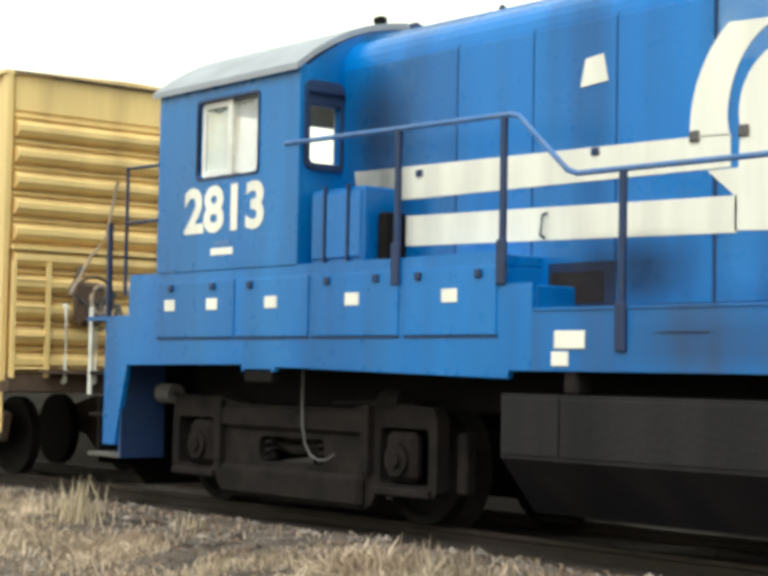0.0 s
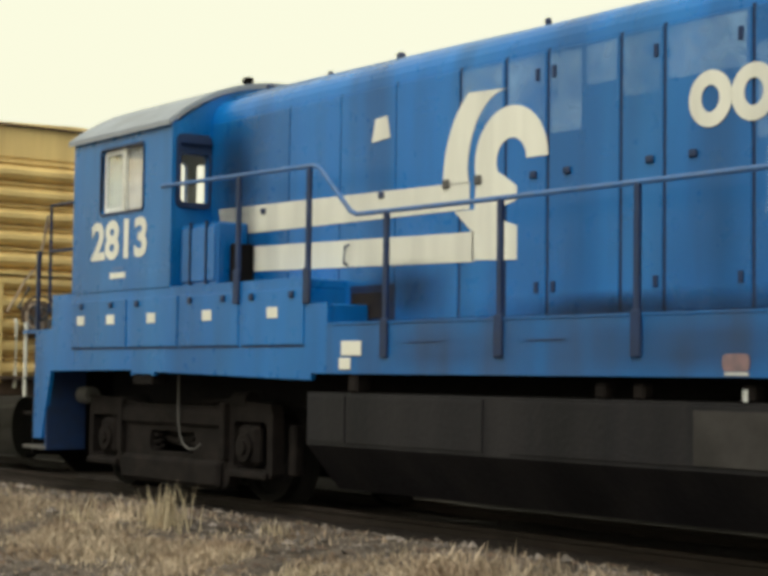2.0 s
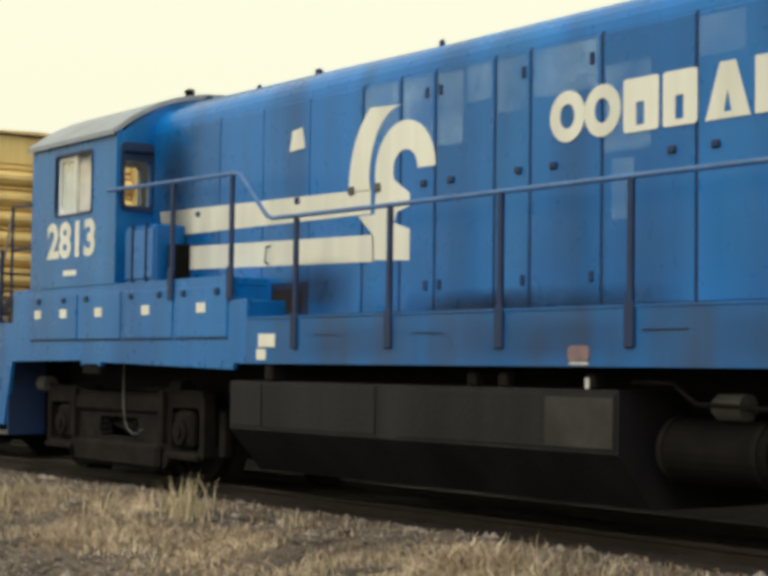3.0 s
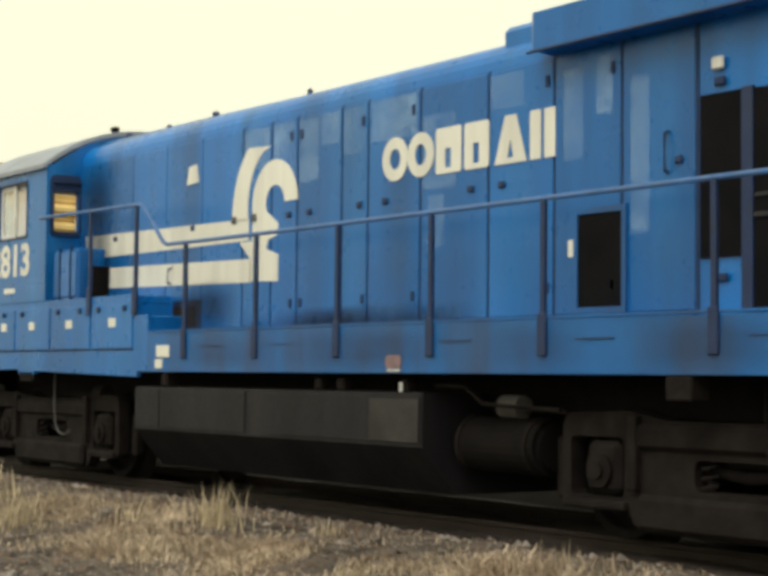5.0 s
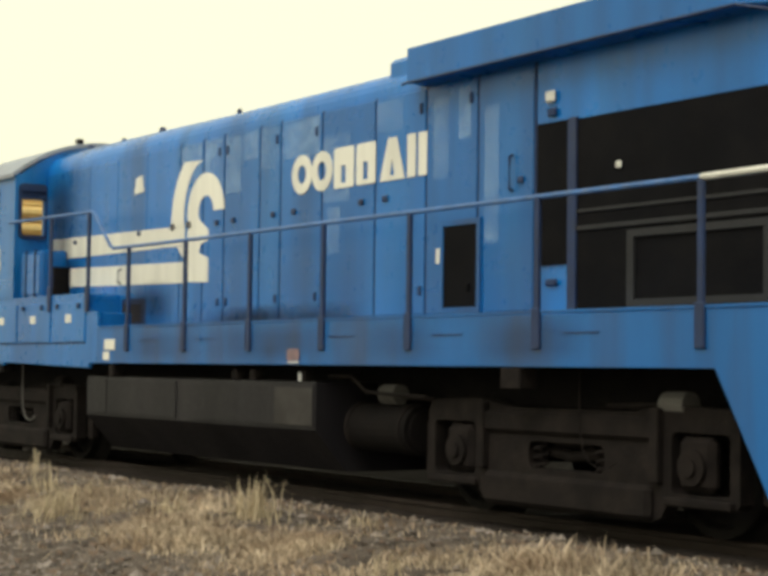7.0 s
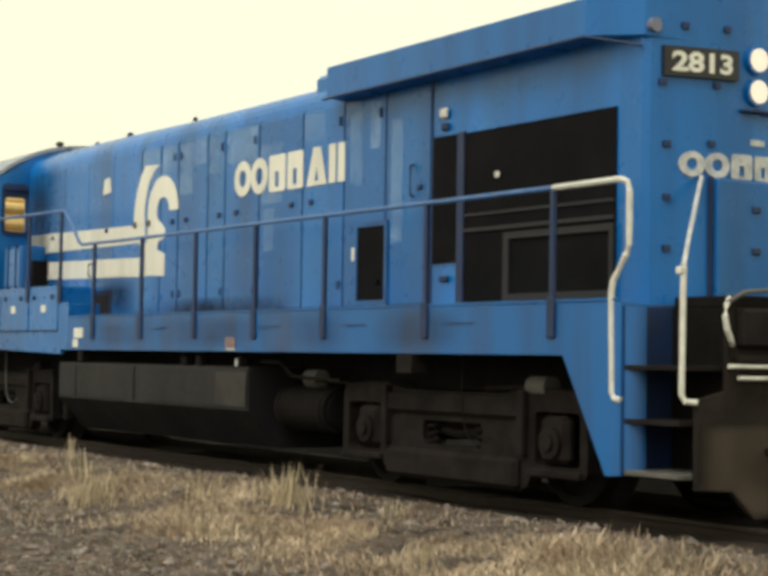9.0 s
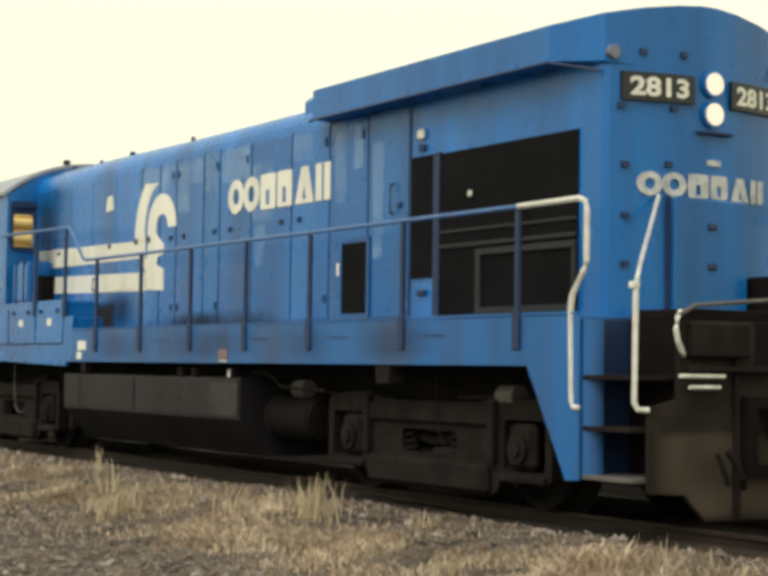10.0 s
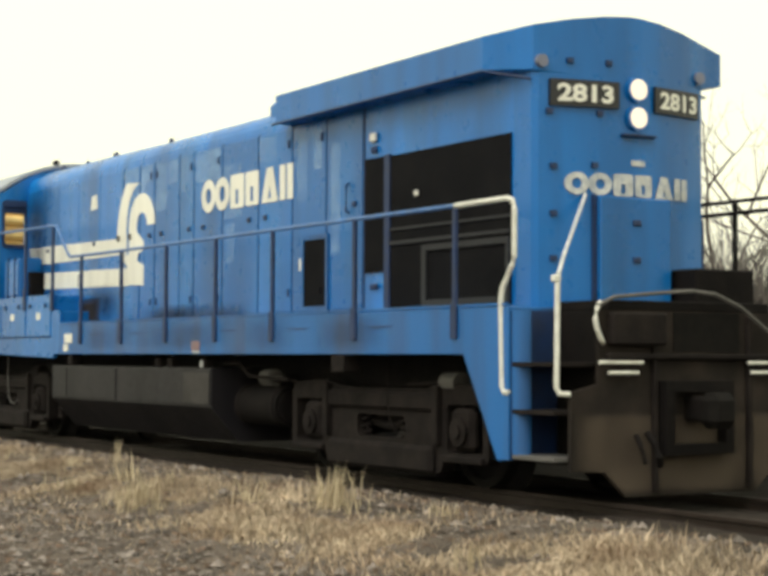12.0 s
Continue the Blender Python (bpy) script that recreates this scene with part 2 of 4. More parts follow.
def add_tube(bm, path, r, n=8):
    path = [Vector(p) for p in path]
    rings = []
    for k, p in enumerate(path):
        d = ((path[min(k + 1, len(path) - 1)] - p).normalized() + (p - path[max(k - 1, 0)]).normalized()).normalized()
        u = d.cross(Vector((0, 0, 1)) if abs(d.z) < 0.9 else Vector((0, 1, 0))).normalized()
        w = d.cross(u)
        rings.append([bm.verts.new(p + r * (math.cos(2 * math.pi * q / n) * u + math.sin(2 * math.pi * q / n) * w)) for q in range(n)])
    for ra, rb in zip(rings, rings[1:]):
        for q in range(n):
            bm.faces.new((ra[q], ra[(q + 1) % n], rb[(q + 1) % n], rb[q]))
    bm.faces.new(rings[0])
    bm.faces.new(rings[-1])
    return bm


def tube(path, r, n=8):
    return add_tube(bmesh.new(), path, r, n)


def arc(cu, cv, ru, rv, a0, a1, n=14):
    return [(cu + ru * math.cos(radians(a0 + (a1 - a0) * k / n)), cv + rv * math.sin(radians(a0 + (a1 - a0) * k / n))) for k in range(n + 1)]


def add_disc(bm, x, y, z, r, depth, axis="y", n=20):
    return add_plate(bm, [(p, q) for p, q in arc(*{"y": (x, z), "x": (y, z), "z": (x, y)}[axis], r, r, 0, 360 * (n - 1) / n, n - 1)], [],
                     axis, {"y": y, "x": x, "z": z}[axis], {"y": y, "x": x, "z": z}[axis] + depth)


def loft(sections, close=True):
    bm = bmesh.new()
    rings = [[bm.verts.new(p) for p in s] for s in sections]
    n = len(rings[0])
    for ra, rb in zip(rings, rings[1:]):
        for q in range(n):
            bm.faces.new((ra[q], ra[(q + 1) % n], rb[(q + 1) % n], rb[q]))
    if close:
        bm.faces.new(rings[0])
        bm.faces.new(rings[-1])
    return bm


def digits(text, height, width, depth):
    """Digits in the built-in font, standing in the x-z plane, facing -y, from (0, 0)."""
    cu = bpy.data.curves.new("digits", "FONT")
    cu.body, cu.size, cu.extrude, cu.offset = text, 1.0, 0.0, 0.035
    ob = new("digits", cu)
    me = bpy.data.meshes.new_from_object(ob.evaluated_get(bpy.context.evaluated_depsgraph_get()))
    bpy.data.objects.remove(ob)
    bm = bmesh.new()
    bm.from_mesh(me)
    bpy.data.meshes.remove(me)
    xs, ys = [v.co.x for v in bm.verts], [v.co.y for v in bm.verts]
    sx, sy, bx, by = width / (max(xs) - min(xs)), height / (max(ys) - min(ys)), min(xs), min(ys)
    for v in bm.verts:
        v.co = Vector(((v.co.x - bx) * sx, -depth, (v.co.y - by) * sy))
    return bm


# ---------- locomotive ----------
HOOD, SIDE = 1.037, 1.52
loco = thing("locomotive", "blue diesel road-switcher locomotive with cream stripes and lit headlights", "locomotive")


def mirrored(bm):
    for v in bm.verts:
        v.co.y = -v.co.y
    return bm


def both_sides(name, build, mat, label="", smooth=False):
    made = part(name, build(), mat, loco, label, smooth)
    part(name, mirrored(build()), mat, loco, label, smooth)
    return made


def arch(half, low, high, power=2.2, n=16):
    """Points of a roof's section from -half to half."""
    return [(y, low + (high - low) * (1 - abs(y / half) ** power)) for y in (half * (2 * k / n - 1) for k in range(n + 1))]


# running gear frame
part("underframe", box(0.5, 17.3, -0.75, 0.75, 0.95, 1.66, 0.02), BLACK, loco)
part("deck", box(0.46, 17.56, -1.50, 1.50, 1.66, 1.735, 0.01), SILL_BLUE, loco)
part("raised_deck", box(0.94, 5.76, -1.46, 1.46, 2.10, 2.19, 0.01), BLUE, loco)

CAB_SKIRT = [(0.0, 1.80), (-0.01, 0.51), (0.22, 0.51), (0.43, 1.31), (2.42, 1.33), (2.42, 1.27), (2.92, 1.27), (2.92, 1.31), (5.87, 1.25), (5.88, 1.31),
             (6.12, 1.31), (6.12, 1.955), (5.78, 1.96), (5.78, 2.20), (0.44, 2.20), (0.44, 1.80)]
part("battery_box", box(0.46, 5.76, -1.46, 1.46, 1.735, 2.10, 0.01), BLUE, loco)
part("battery_box_step", box(5.765, 6.11, -1.46, 1.46, 1.735, 1.945, 0.01), BLUE, loco)
both_sides("battery_box_skirt", lambda: plate(CAB_SKIRT, [], "y", -SIDE, -SIDE + 0.05), BLUE)
SILL = [(6.12, 1.31), (16.87, 1.31), (17.42, 0.36), (17.60, 0.37), (17.60, 1.73), (6.12, 1.745)]
both_sides("side_sill", lambda: plate(SILL, [], "y", -SIDE, -SIDE + 0.05), SILL_BLUE)
for x0, x1 in ((0.97, 2.30), (2.32, 3.42), (3.46, 4.62), (4.68, 5.76)):
    both_sides("battery_door", lambda: box(x0 + 0.012, x1 - 0.012, -SIDE - 0.014, -SIDE + 0.01, 1.575, 2.10, 0.006), BLUE)
    both_sides("door_bottom_seam", lambda: box(x0, x1, -SIDE - 0.006, -SIDE + 0.01, 1.553, 1.575), SEAM)
for x in (1.22, 1.94, 2.87, 4.02, 5.23):
    both_sides("notice", lambda: box(x - 0.09, x + 0.09, -SIDE - 0.022, -SIDE - 0.012, 1.83, 1.935), WHITE, "small white notice plate")
for x in (1.24, 1.95, 2.55, 3.68, 4.33, 4.86, 5.56):
    both_sides("latch", lambda: box(x - 0.035, x + 0.035, -SIDE - 0.04, -SIDE - 0.01, 2.01, 2.075, 0.008), RAIL_BLUE)
both_sides("jacking_pad", lambda: box(2.46, 2.88, -SIDE + 0.0, -SIDE + 0.2, 1.17, 1.30, 0.01), BLACK)
both_sides("jacking_pad", lambda: box(14.36, 14.62, -SIDE + 0.0, -SIDE + 0.2, 1.12, 1.30, 0.01), DUST)
both_sides("builder_plate", lambda: box(6.36, 6.66, -SIDE - 0.014, -SIDE, 1.47, 1.60, 0.004), WHITE, "white builder notice")
both_sides("filler_label", lambda: box(6.33, 6.50, -SIDE - 0.014, -SIDE, 1.345, 1.45, 0.004), WHITE, "cream filler label")
both_sides("fuel_filler", lambda: box(6.42, 6.56, -SIDE + 0.02, -SIDE + 0.2, 1.14, 1.33, 0.02), DUST)
both_sides("worn_emblem", lambda: plate(rect(10.83, 11.07, 1.35, 1.47, 0.04), [], "y", -SIDE - 0.010, -SIDE), RED, "faded red emblem")
both_sides("emblem_bar", lambda: box(10.85, 11.06, -SIDE - 0.010, -SIDE, 1.322, 1.345), CHALK)

both_sides("deck_edge", lambda: box(6.14, 17.56, -SIDE - 0.012, -SIDE + 0.03, 1.745, 1.768, 0.004), SILL_BLUE)
for x in (7.55, 9.05, 11.85, 13.6, 15.4):
    both_sides("sill_bracket", lambda: box(x - 0.22, x + 0.22, -SIDE - 0.012, -SIDE, 1.58, 1.59), RAIL_BLUE)

# cab
WIN = (1.63, 2.60, 3.07, 3.78)
cab = part("cab", plate(rect(0.94, 3.22, 2.19, 3.98), [rect(WIN[0], WIN[1], WIN[2], WIN[3], 0.05)], "y", -SIDE, -SIDE + 0.07), BLUE, loco)
part("cab_far_side", plate(rect(0.94, 3.22, 2.19, 3.98), [rect(WIN[0], WIN[1], WIN[2], WIN[3], 0.05)], "y", SIDE - 0.07, SIDE), BLUE, cab)
END = [(-SIDE + 0.07, 2.19), (SIDE - 0.07, 2.19), (SIDE - 0.07, 3.95)] + arch(SIDE - 0.07, 3.95, 4.45, 2.4)[::-1][1:-1] + [(-SIDE + 0.07, 3.95)]
REAR_HOLES = [rect(-1.42, -1.075, 3.10, 3.62, 0.04), rect(1.075, 1.42, 3.10, 3.62, 0.04)]
part("cab_rear_wall", plate(END, REAR_HOLES, "x", 3.15, 3.22), BLUE, cab)
FRONT_HOLES = [rect(-1.40, -0.06, 2.95, 3.84, 0.05), rect(0.06, 1.40, 2.95, 3.84, 0.05)]
part("cab_front_wall", plate(END, FRONT_HOLES, "x", 0.94, 1.01), BLUE, cab)
part("cab_roof", loft([[(x, y, z) for y, z in arch(1.57, 3.965, 4.50, 2.4)] + [(x, y, z - 0.06) for y, z in arch(1.57, 3.965, 4.50, 2.4)[::-1]] for x in (0.88, 2.0, 3.24)]),
     CAB_ROOF, cab, "dusty pale roof sheet")
part("drip_rail", box(1.02, 3.05, -SIDE - 0.03, -SIDE + 0.01, 3.93, 3.965, 0.006), SEAM, cab)
part("cab_floor", box(1.01, 3.15, -1.44, 1.44, 2.20, 2.24), INSIDE, cab)
seat = part("cab_seat", box(1.5, 1.95, -1.15, -0.75, 2.24, 3.0, 0.05), BLACK, cab)
wf = part("window_frame", plate(rect(WIN[0] - 0.025, WIN[1] + 0.025, WIN[2] - 0.025, WIN[3] + 0.025, 0.05), [rect(*WIN, 0.04)], "y", -SIDE - 0.012, -SIDE + 0.02), RAIL_BLUE, cab)
part("window_mullion", box(2.10, 2.16, -SIDE + 0.02, -SIDE + 0.06, WIN[2], WIN[3]), GRAB, cab)
part("window_sash", plate(rect(1.65, 2.12, 3.08, 3.77, 0.03), [rect(1.70, 2.07, 3.13, 3.72, 0.03)], "y", -SIDE + 0.03, -SIDE + 0.06), INSIDE, cab)
gl = part("window_pane", box(1.69, 2.08, -SIDE + 0.04, -SIDE + 0.046, 3.12, 3.73), GLASS, cab)
part("sky_white_pane", box(1.66, 2.64, -SIDE + 0.062, -SIDE + 0.066, 3.08, 3.77), SKYPANE, cab, "whitish sliding pane, the sky's brightness put into its colour")
gl.visible_shadow = False
part("rear_window_frame", plate(rect(-1.47, -1.045, 3.04, 3.83, 0.07), [rect(-1.42, -1.075, 3.10, 3.62, 0.04)], "x", 3.22, 3.245), SEAM, cab, "sooty rear window surround")
part("front_lining", plate(END, FRONT_HOLES, "x", 1.012, 1.03), INSIDE, cab)
part("rear_lining", plate(END, REAR_HOLES, "x", 3.13, 3.148), INSIDE, cab)
part("far_lining", plate(rect(1.03, 3.13, 2.24, 3.96), [rect(*WIN, 0.05)], "y", SIDE - 0.09, SIDE - 0.072), INSIDE, cab)
part("rain_lip", box(3.245, 3.28, -1.44, -1.06, 3.72, 3.74), RAIL_BLUE, cab)
num = digits("2813", 0.44, 1.30, 0.006)
for v in num.verts:
    v.co += Vector((1.42, -SIDE, 2.545))
part("road_number", num, WHITE, cab)
part("small_notice", box(1.88, 2.24, -SIDE - 0.006, -SIDE, 2.335, 2.40), WHITE, cab)
part("faint_notice", box(1.92, 2.20, -SIDE - 0.005, -SIDE, 2.43, 2.465), RAIL_TOP, cab)
part("horn_bracket", box(3.0, 3.12, -0.55, -0.45, 4.48, 4.55, 0.02), BLACK, cab)

# cabinet behind the cab
for y in (-1,):
    cabinet = part("equipment_cabinet", box(3.30, 4.02, -1.43, -HOOD - 0.02, 2.19, 2.84, 0.02), BLUE, loco, "blue equipment cabinet with three doors")
    for x0, x1 in ((3.33, 3.50), (3.53, 3.82), (3.85, 4.00)):
        part("cabinet_door", box(x0, x1, -1.45, -1.43, 2.24, 2.80, 0.008), BLUE, cabinet)
    for x in (3.515, 3.835):
        part("cabinet_post", box(x - 0.012, x + 0.012, -1.462, -1.43, 2.20, 2.86), RAIL_BLUE, cabinet)
# solid black block stands in for the shade of the recess here
part("recess_shade_block", box(4.04, 4.14, -1.30, -HOOD - 0.01, 2.19, 2.62, 0.02), BLACK, loco)

# long hood
SECTION = [(-HOOD, 1.735), (-HOOD, 3.98)] + [(-HOOD + 0.30 * (1 - math.cos(radians(q))), 3.98 + 0.27 * math.sin(radians(q))) for q in (15, 30, 45, 60, 75, 90)]
SECTION += [(-0.4, 4.33), (0.0, 4.35)]
SECTION += [(-y, z) for y, z in SECTION[::-1][1:]]
hood = part("long_hood", loft([[(x, y, z) for y, z in SECTION] for x in (3.20, 17.0)]), BLUE, loco)
SEAMS = (3.24, 4.75, 5.63, 6.50, 7.42, 8.02, 8.54, 9.37, 9.83, 10.69, 11.70, 12.58, 13.40, 14.22)
for x0, x1 in zip(SEAMS, SEAMS[1:]):
    both_sides("hood_door", lambda: box(x0 + (0.018 if x0 > 7 else 0.008), x1 - (0.018 if x1 > 7 else 0.008), -HOOD - 0.016, -HOOD + 0.01, 1.80 if x0 > 5.6 else 2.2, 3.95, 0.006), BLUE)
for x0 in SEAMS[1:]:
    both_sides("hood_seam", lambda: box(x0 - (0.018 if x0 > 7 else 0.008), x0 + (0.018 if x0 > 7 else 0.008), -HOOD - 0.004, -HOOD + 0.01, 1.78, 3.97), SEAM)
for x in (6.30, 8.38, 8.78, 9.69, 10.13, 11.46, 11.90, 14.04, 4.3):
    both_sides("door_latch", lambda: box(x - 0.04, x + 0.04, -HOOD - 0.042, -HOOD - 0.012, 2.92, 2.98, 0.01), RAIL_BLUE)
for x in (8.42, 8.62, 9.75, 10.58, 12.5, 13.3):
    both_sides("door_hinge", lambda: box(x - 0.025, x + 0.025, -HOOD - 0.03, -HOOD - 0.012, 3.72, 3.82, 0.006), SEAM)
    both_sides("door_hinge", lambda: box(x - 0.025, x + 0.025, -HOOD - 0.03, -HOOD - 0.012, 1.98, 2.07, 0.006), SEAM)
both_sides("hood_base_rail", lambda: box(5.8, 14.2, -HOOD - 0.03, -HOOD + 0.02, 1.735, 1.79, 0.006), SILL_BLUE)
both_sides("blower_duct", lambda: box(5.82, 6.52, -HOOD - 0.02, -HOOD - 0.010, 1.80, 2.13, 0.004), RAIL_BLUE)
both_sides("air_intake", lambda: box(5.86, 6.40, -HOOD - 0.023, -HOOD - 0.018, 1.82, 2.06, 0.002), PILOT)
both_sides("warning_sign", lambda: plate([(6.14, 3.45), (6.42, 3.47), (6.40, 3.56), (6.37, 3.68), (6.19, 3.66)], [], "y", -HOOD - 0.024, -HOOD - 0.013), WHITE)
for x, s in ((3.6, 0.045), (4.75, 0.03), (5.9, 0.04), (8.0, 0.03)):
    part("roof_fitting", box(x, x + 2 * s, -0.62, -0.62 + 2 * s, 4.28, 4.33 + 1.4 * s, 0.02), RAIL_BLUE, loco)
COVER = ((-0.86, 4.14), (-0.74, 4.262), (-0.40, 4.345), (0.0, 4.37), (0.40, 4.345), (0.74, 4.262), (0.86, 4.14))
part("roof_cover", loft([[(x, y, z + lift) for y, z in COVER] for x, lift in ((3.24, 0.035), (6.5, 0.02), (9.4, -0.01))]), BLUE, loco, smooth=True)
part("exhaust_stack", box(11.5, 12.25, -0.35, 0.35, 4.30, 4.47, 0.03), BLACK, loco)
part("roof_step", box(11.75, 12.42, -0.95, 0.95, 4.10, 4.36, 0.05), BLUE, loco)


# hood doors: faded patches with sky sheen put into colour, soot, small fittings
for x0, x1, z0, z1 in ((7.44, 7.99, 3.45, 3.94), (8.05, 8.51, 3.30, 3.94), (8.57, 8.95, 3.25, 3.93), (8.98, 9.34, 3.60, 3.93), (9.40, 9.80, 3.45, 3.93), (9.86, 10.66, 3.52, 3.94),
                       (10.72, 11.25, 2.98, 3.70), (10.80, 11.06, 2.45, 2.95), (11.72, 12.2, 3.60, 3.92), (12.70, 12.95, 3.05, 3.85), (13.10, 13.30, 3.4, 3.9), (13.50, 13.72, 2.4, 3.7)):
    both_sides("faded_sheen_patch", lambda: sheet(x0, x1, -HOOD - 0.019, z0, z1), PATCH)
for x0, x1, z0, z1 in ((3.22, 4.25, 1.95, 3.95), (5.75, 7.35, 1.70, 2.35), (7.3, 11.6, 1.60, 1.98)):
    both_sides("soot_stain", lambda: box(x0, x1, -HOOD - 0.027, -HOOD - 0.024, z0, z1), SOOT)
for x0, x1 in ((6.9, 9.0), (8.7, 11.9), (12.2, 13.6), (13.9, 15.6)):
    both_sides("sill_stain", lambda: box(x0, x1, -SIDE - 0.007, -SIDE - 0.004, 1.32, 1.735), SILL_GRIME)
both_sides("door_handle", lambda: tube([(5.78, -HOOD - 0.02, 2.33), (5.78, -HOOD - 0.07, 2.35), (5.80, -HOOD - 0.07, 2.50), (5.80, -HOOD - 0.02, 2.52)], 0.012, 6), SEAM)
both_sides("door_handle", lambda: tube([(13.92, -HOOD - 0.02, 2.86), (13.92, -HOOD - 0.06, 2.88), (13.92, -HOOD - 0.06, 3.16), (13.92, -HOOD - 0.02, 3.18)], 0.014, 6), SEAM)
for x in (7.25, 7.68):
    both_sides("band_latch", lambda: box(x - 0.045, x + 0.045, -HOOD - 0.045, -HOOD - 0.02, 2.93, 3.01, 0.01), HOSE)

# white stripes and the curved emblem, painted on the hood side
def decals():
    d0, d1 = -HOOD - 0.022, -HOOD - 0.013
    up = [(3.42, 3.03), (7.20, 2.97), (7.56, 2.96), (7.56, 2.73), (7.35, 2.73), (3.95, 2.74), (3.82, 2.86), (3.46, 2.88)]
    yield "upper_stripe", plate(up, [], "y", d0, d1)
    low = [(4.12, 2.60), (7.35, 2.535), (7.62, 2.53), (7.62, 2.275), (4.12, 2.345)]
    yield "lower_stripe", plate(low, [], "y", d0, d1)
    mast = [(7.20, 2.965)] + arc(8.0, 3.00, 0.80, 0.90, 178, 125, 10) + [(8.03, 3.71)] + arc(8.04, 3.05, 0.51, 0.66, 95, 178, 10) + [(7.55, 2.95)]
    yield "curved_band", plate(mast, [], "y", d0, d1)
    ring = arc(8.09, 3.10, 0.46, 0.46, 0, 195, 16) + [(7.63, 2.72), (7.36, 2.72), (7.60, 2.53), (7.60, 2.29), (8.18, 2.265), (8.18, 2.55), (7.93, 2.62), (7.98, 2.72), (8.17, 2.76), (8.17, 2.88)] + arc(8.10, 3.10, 0.19, 0.19, 205, 0, 10)
    yield "curved_letterless_band", plate(ring, [], "y", d0, d1)


for name, bm in decals():
    part("white_stripe" if "stripe" in name else "white_emblem", bm, WHITE, loco, "cream-white painted band")


def lettering(x0, z0, height, advance, put, paint=WHITE):
    """Seven plain white shapes that stand for the maker's lettering."""
    h = height
    shapes = []
    for k in range(2):
        cx = x0 + (0.46 + 0.92 * k) * advance
        shapes.append((arc(cx, z0 + h / 2, 0.47 * advance, h / 2, 0, 345, 23), [arc(cx, z0 + h / 2, 0.2 * advance, h / 4.2, 0, 340, 17)]))
    for k, w in ((2, 0.86), (3, 0.80)):
        x = x0 + (1.92 + (k - 2) * 0.96) * advance
        shapes.append((rect(x, x + w * advance, z0, z0 + h, 0.03), [rect(x + 0.36 * w * advance, x + 0.60 * w * advance, z0 + 0.12 * h, z0 + 0.55 * h, 0.01)]))
    x = x0 + 3.86 * advance
    shapes.append(([(x, z0), (x + 0.98 * advance, z0), (x + 0.66 * advance, z0 + h), (x + 0.32 * advance, z0 + h)], [[(x + 0.4 * advance, z0 + 0.12 * h), (x + 0.58 * advance, z0 + 0.12 * h), (x + 0.49 * advance, z0 + 0.5 * h)]]))
    shapes.append((rect(x0 + 4.94 * advance, x0 + 5.26 * advance, z0, z0 + h, 0.01), []))
    shapes.append((rect(x0 + 5.36 * advance, x0 + 5.68 * advance, z0, z0 + h, 0.01), []))
    for outline, holes in shapes:
        bm = plate(outline, holes, "y", 0.0, 0.008)
        for v in bm.verts:
            v.co = Vector(put(v.co.x, v.co.z, v.co.y))
        part("letter_block", bm, paint, loco, "white lettering block")


lettering(10.09, 3.125, 0.42, 0.4425, lambda u, v, d: (u, -HOOD - 0.026 + d, v))

# side screens and radiator section
both_sides("vent_screen", lambda: box(12.89, 13.43, -HOOD - 0.03, -HOOD - 0.012, 1.84, 2.62), GRILLE)
both_sides("vent_frame", lambda: plate(rect(12.85, 13.47, 1.80, 2.66), [rect(12.90, 13.42, 1.85, 2.61)], "y", -HOOD - 0.04, -HOOD - 0.012), SILL_BLUE)
both_sides("vent_tag", lambda: box(12.77, 12.84, -HOOD - 0.026, -HOOD - 0.013, 2.27, 2.41), WHITE)
both_sides("narrow_screen", lambda: box(14.26, 14.67, -HOOD - 0.02, -HOOD + 0.01, 2.18, 3.41), GRILLE)
both_sides("radiator_screen", lambda: box(14.80, 16.97, -HOOD - 0.02, -HOOD + 0.01, 1.78, 3.40), GRILLE)
both_sides("screen_rail", lambda: box(14.80, 16.97, -HOOD - 0.04, -HOOD - 0.015, 2.45, 2.49, 0.006), SCREENRAIL)
both_sides("screen_post", lambda: box(14.68, 14.79, -HOOD - 0.035, -HOOD + 0.01, 1.78, 3.42, 0.006), RAIL_BLUE)
both_sides("screen_frame", lambda: plate(rect(15.44, 16.97, 1.80, 2.42), [rect(15.52, 16.92, 1.86, 2.36)], "y", -HOOD - 0.045, -HOOD - 0.016), SCREENRAIL)
both_sides("screen_rail", lambda: box(14.80, 16.97, -HOOD - 0.035, -HOOD - 0.015, 2.60, 2.63, 0.004), SCREENRAIL)
both_sides("screen_knob", lambda: box(15.30, 15.36, -HOOD - 0.05, -HOOD - 0.02, 2.93, 2.99, 0.01), GRAB)
both_sides("side_lamp", lambda: box(14.39, 14.51, -HOOD - 0.05, -HOOD - 0.01, 3.58, 3.68, 0.015), GRAB, "small white side lamp")
both_sides("lamp_bracket", lambda: box(14.41, 14.52, -HOOD - 0.04, -HOOD - 0.01, 3.46, 3.53, 0.01), SEAM)
both_sides("screen_latch", lambda: box(14.40, 14.54, -HOOD - 0.04, -HOOD - 0.01, 2.0, 2.06, 0.01), SEAM)


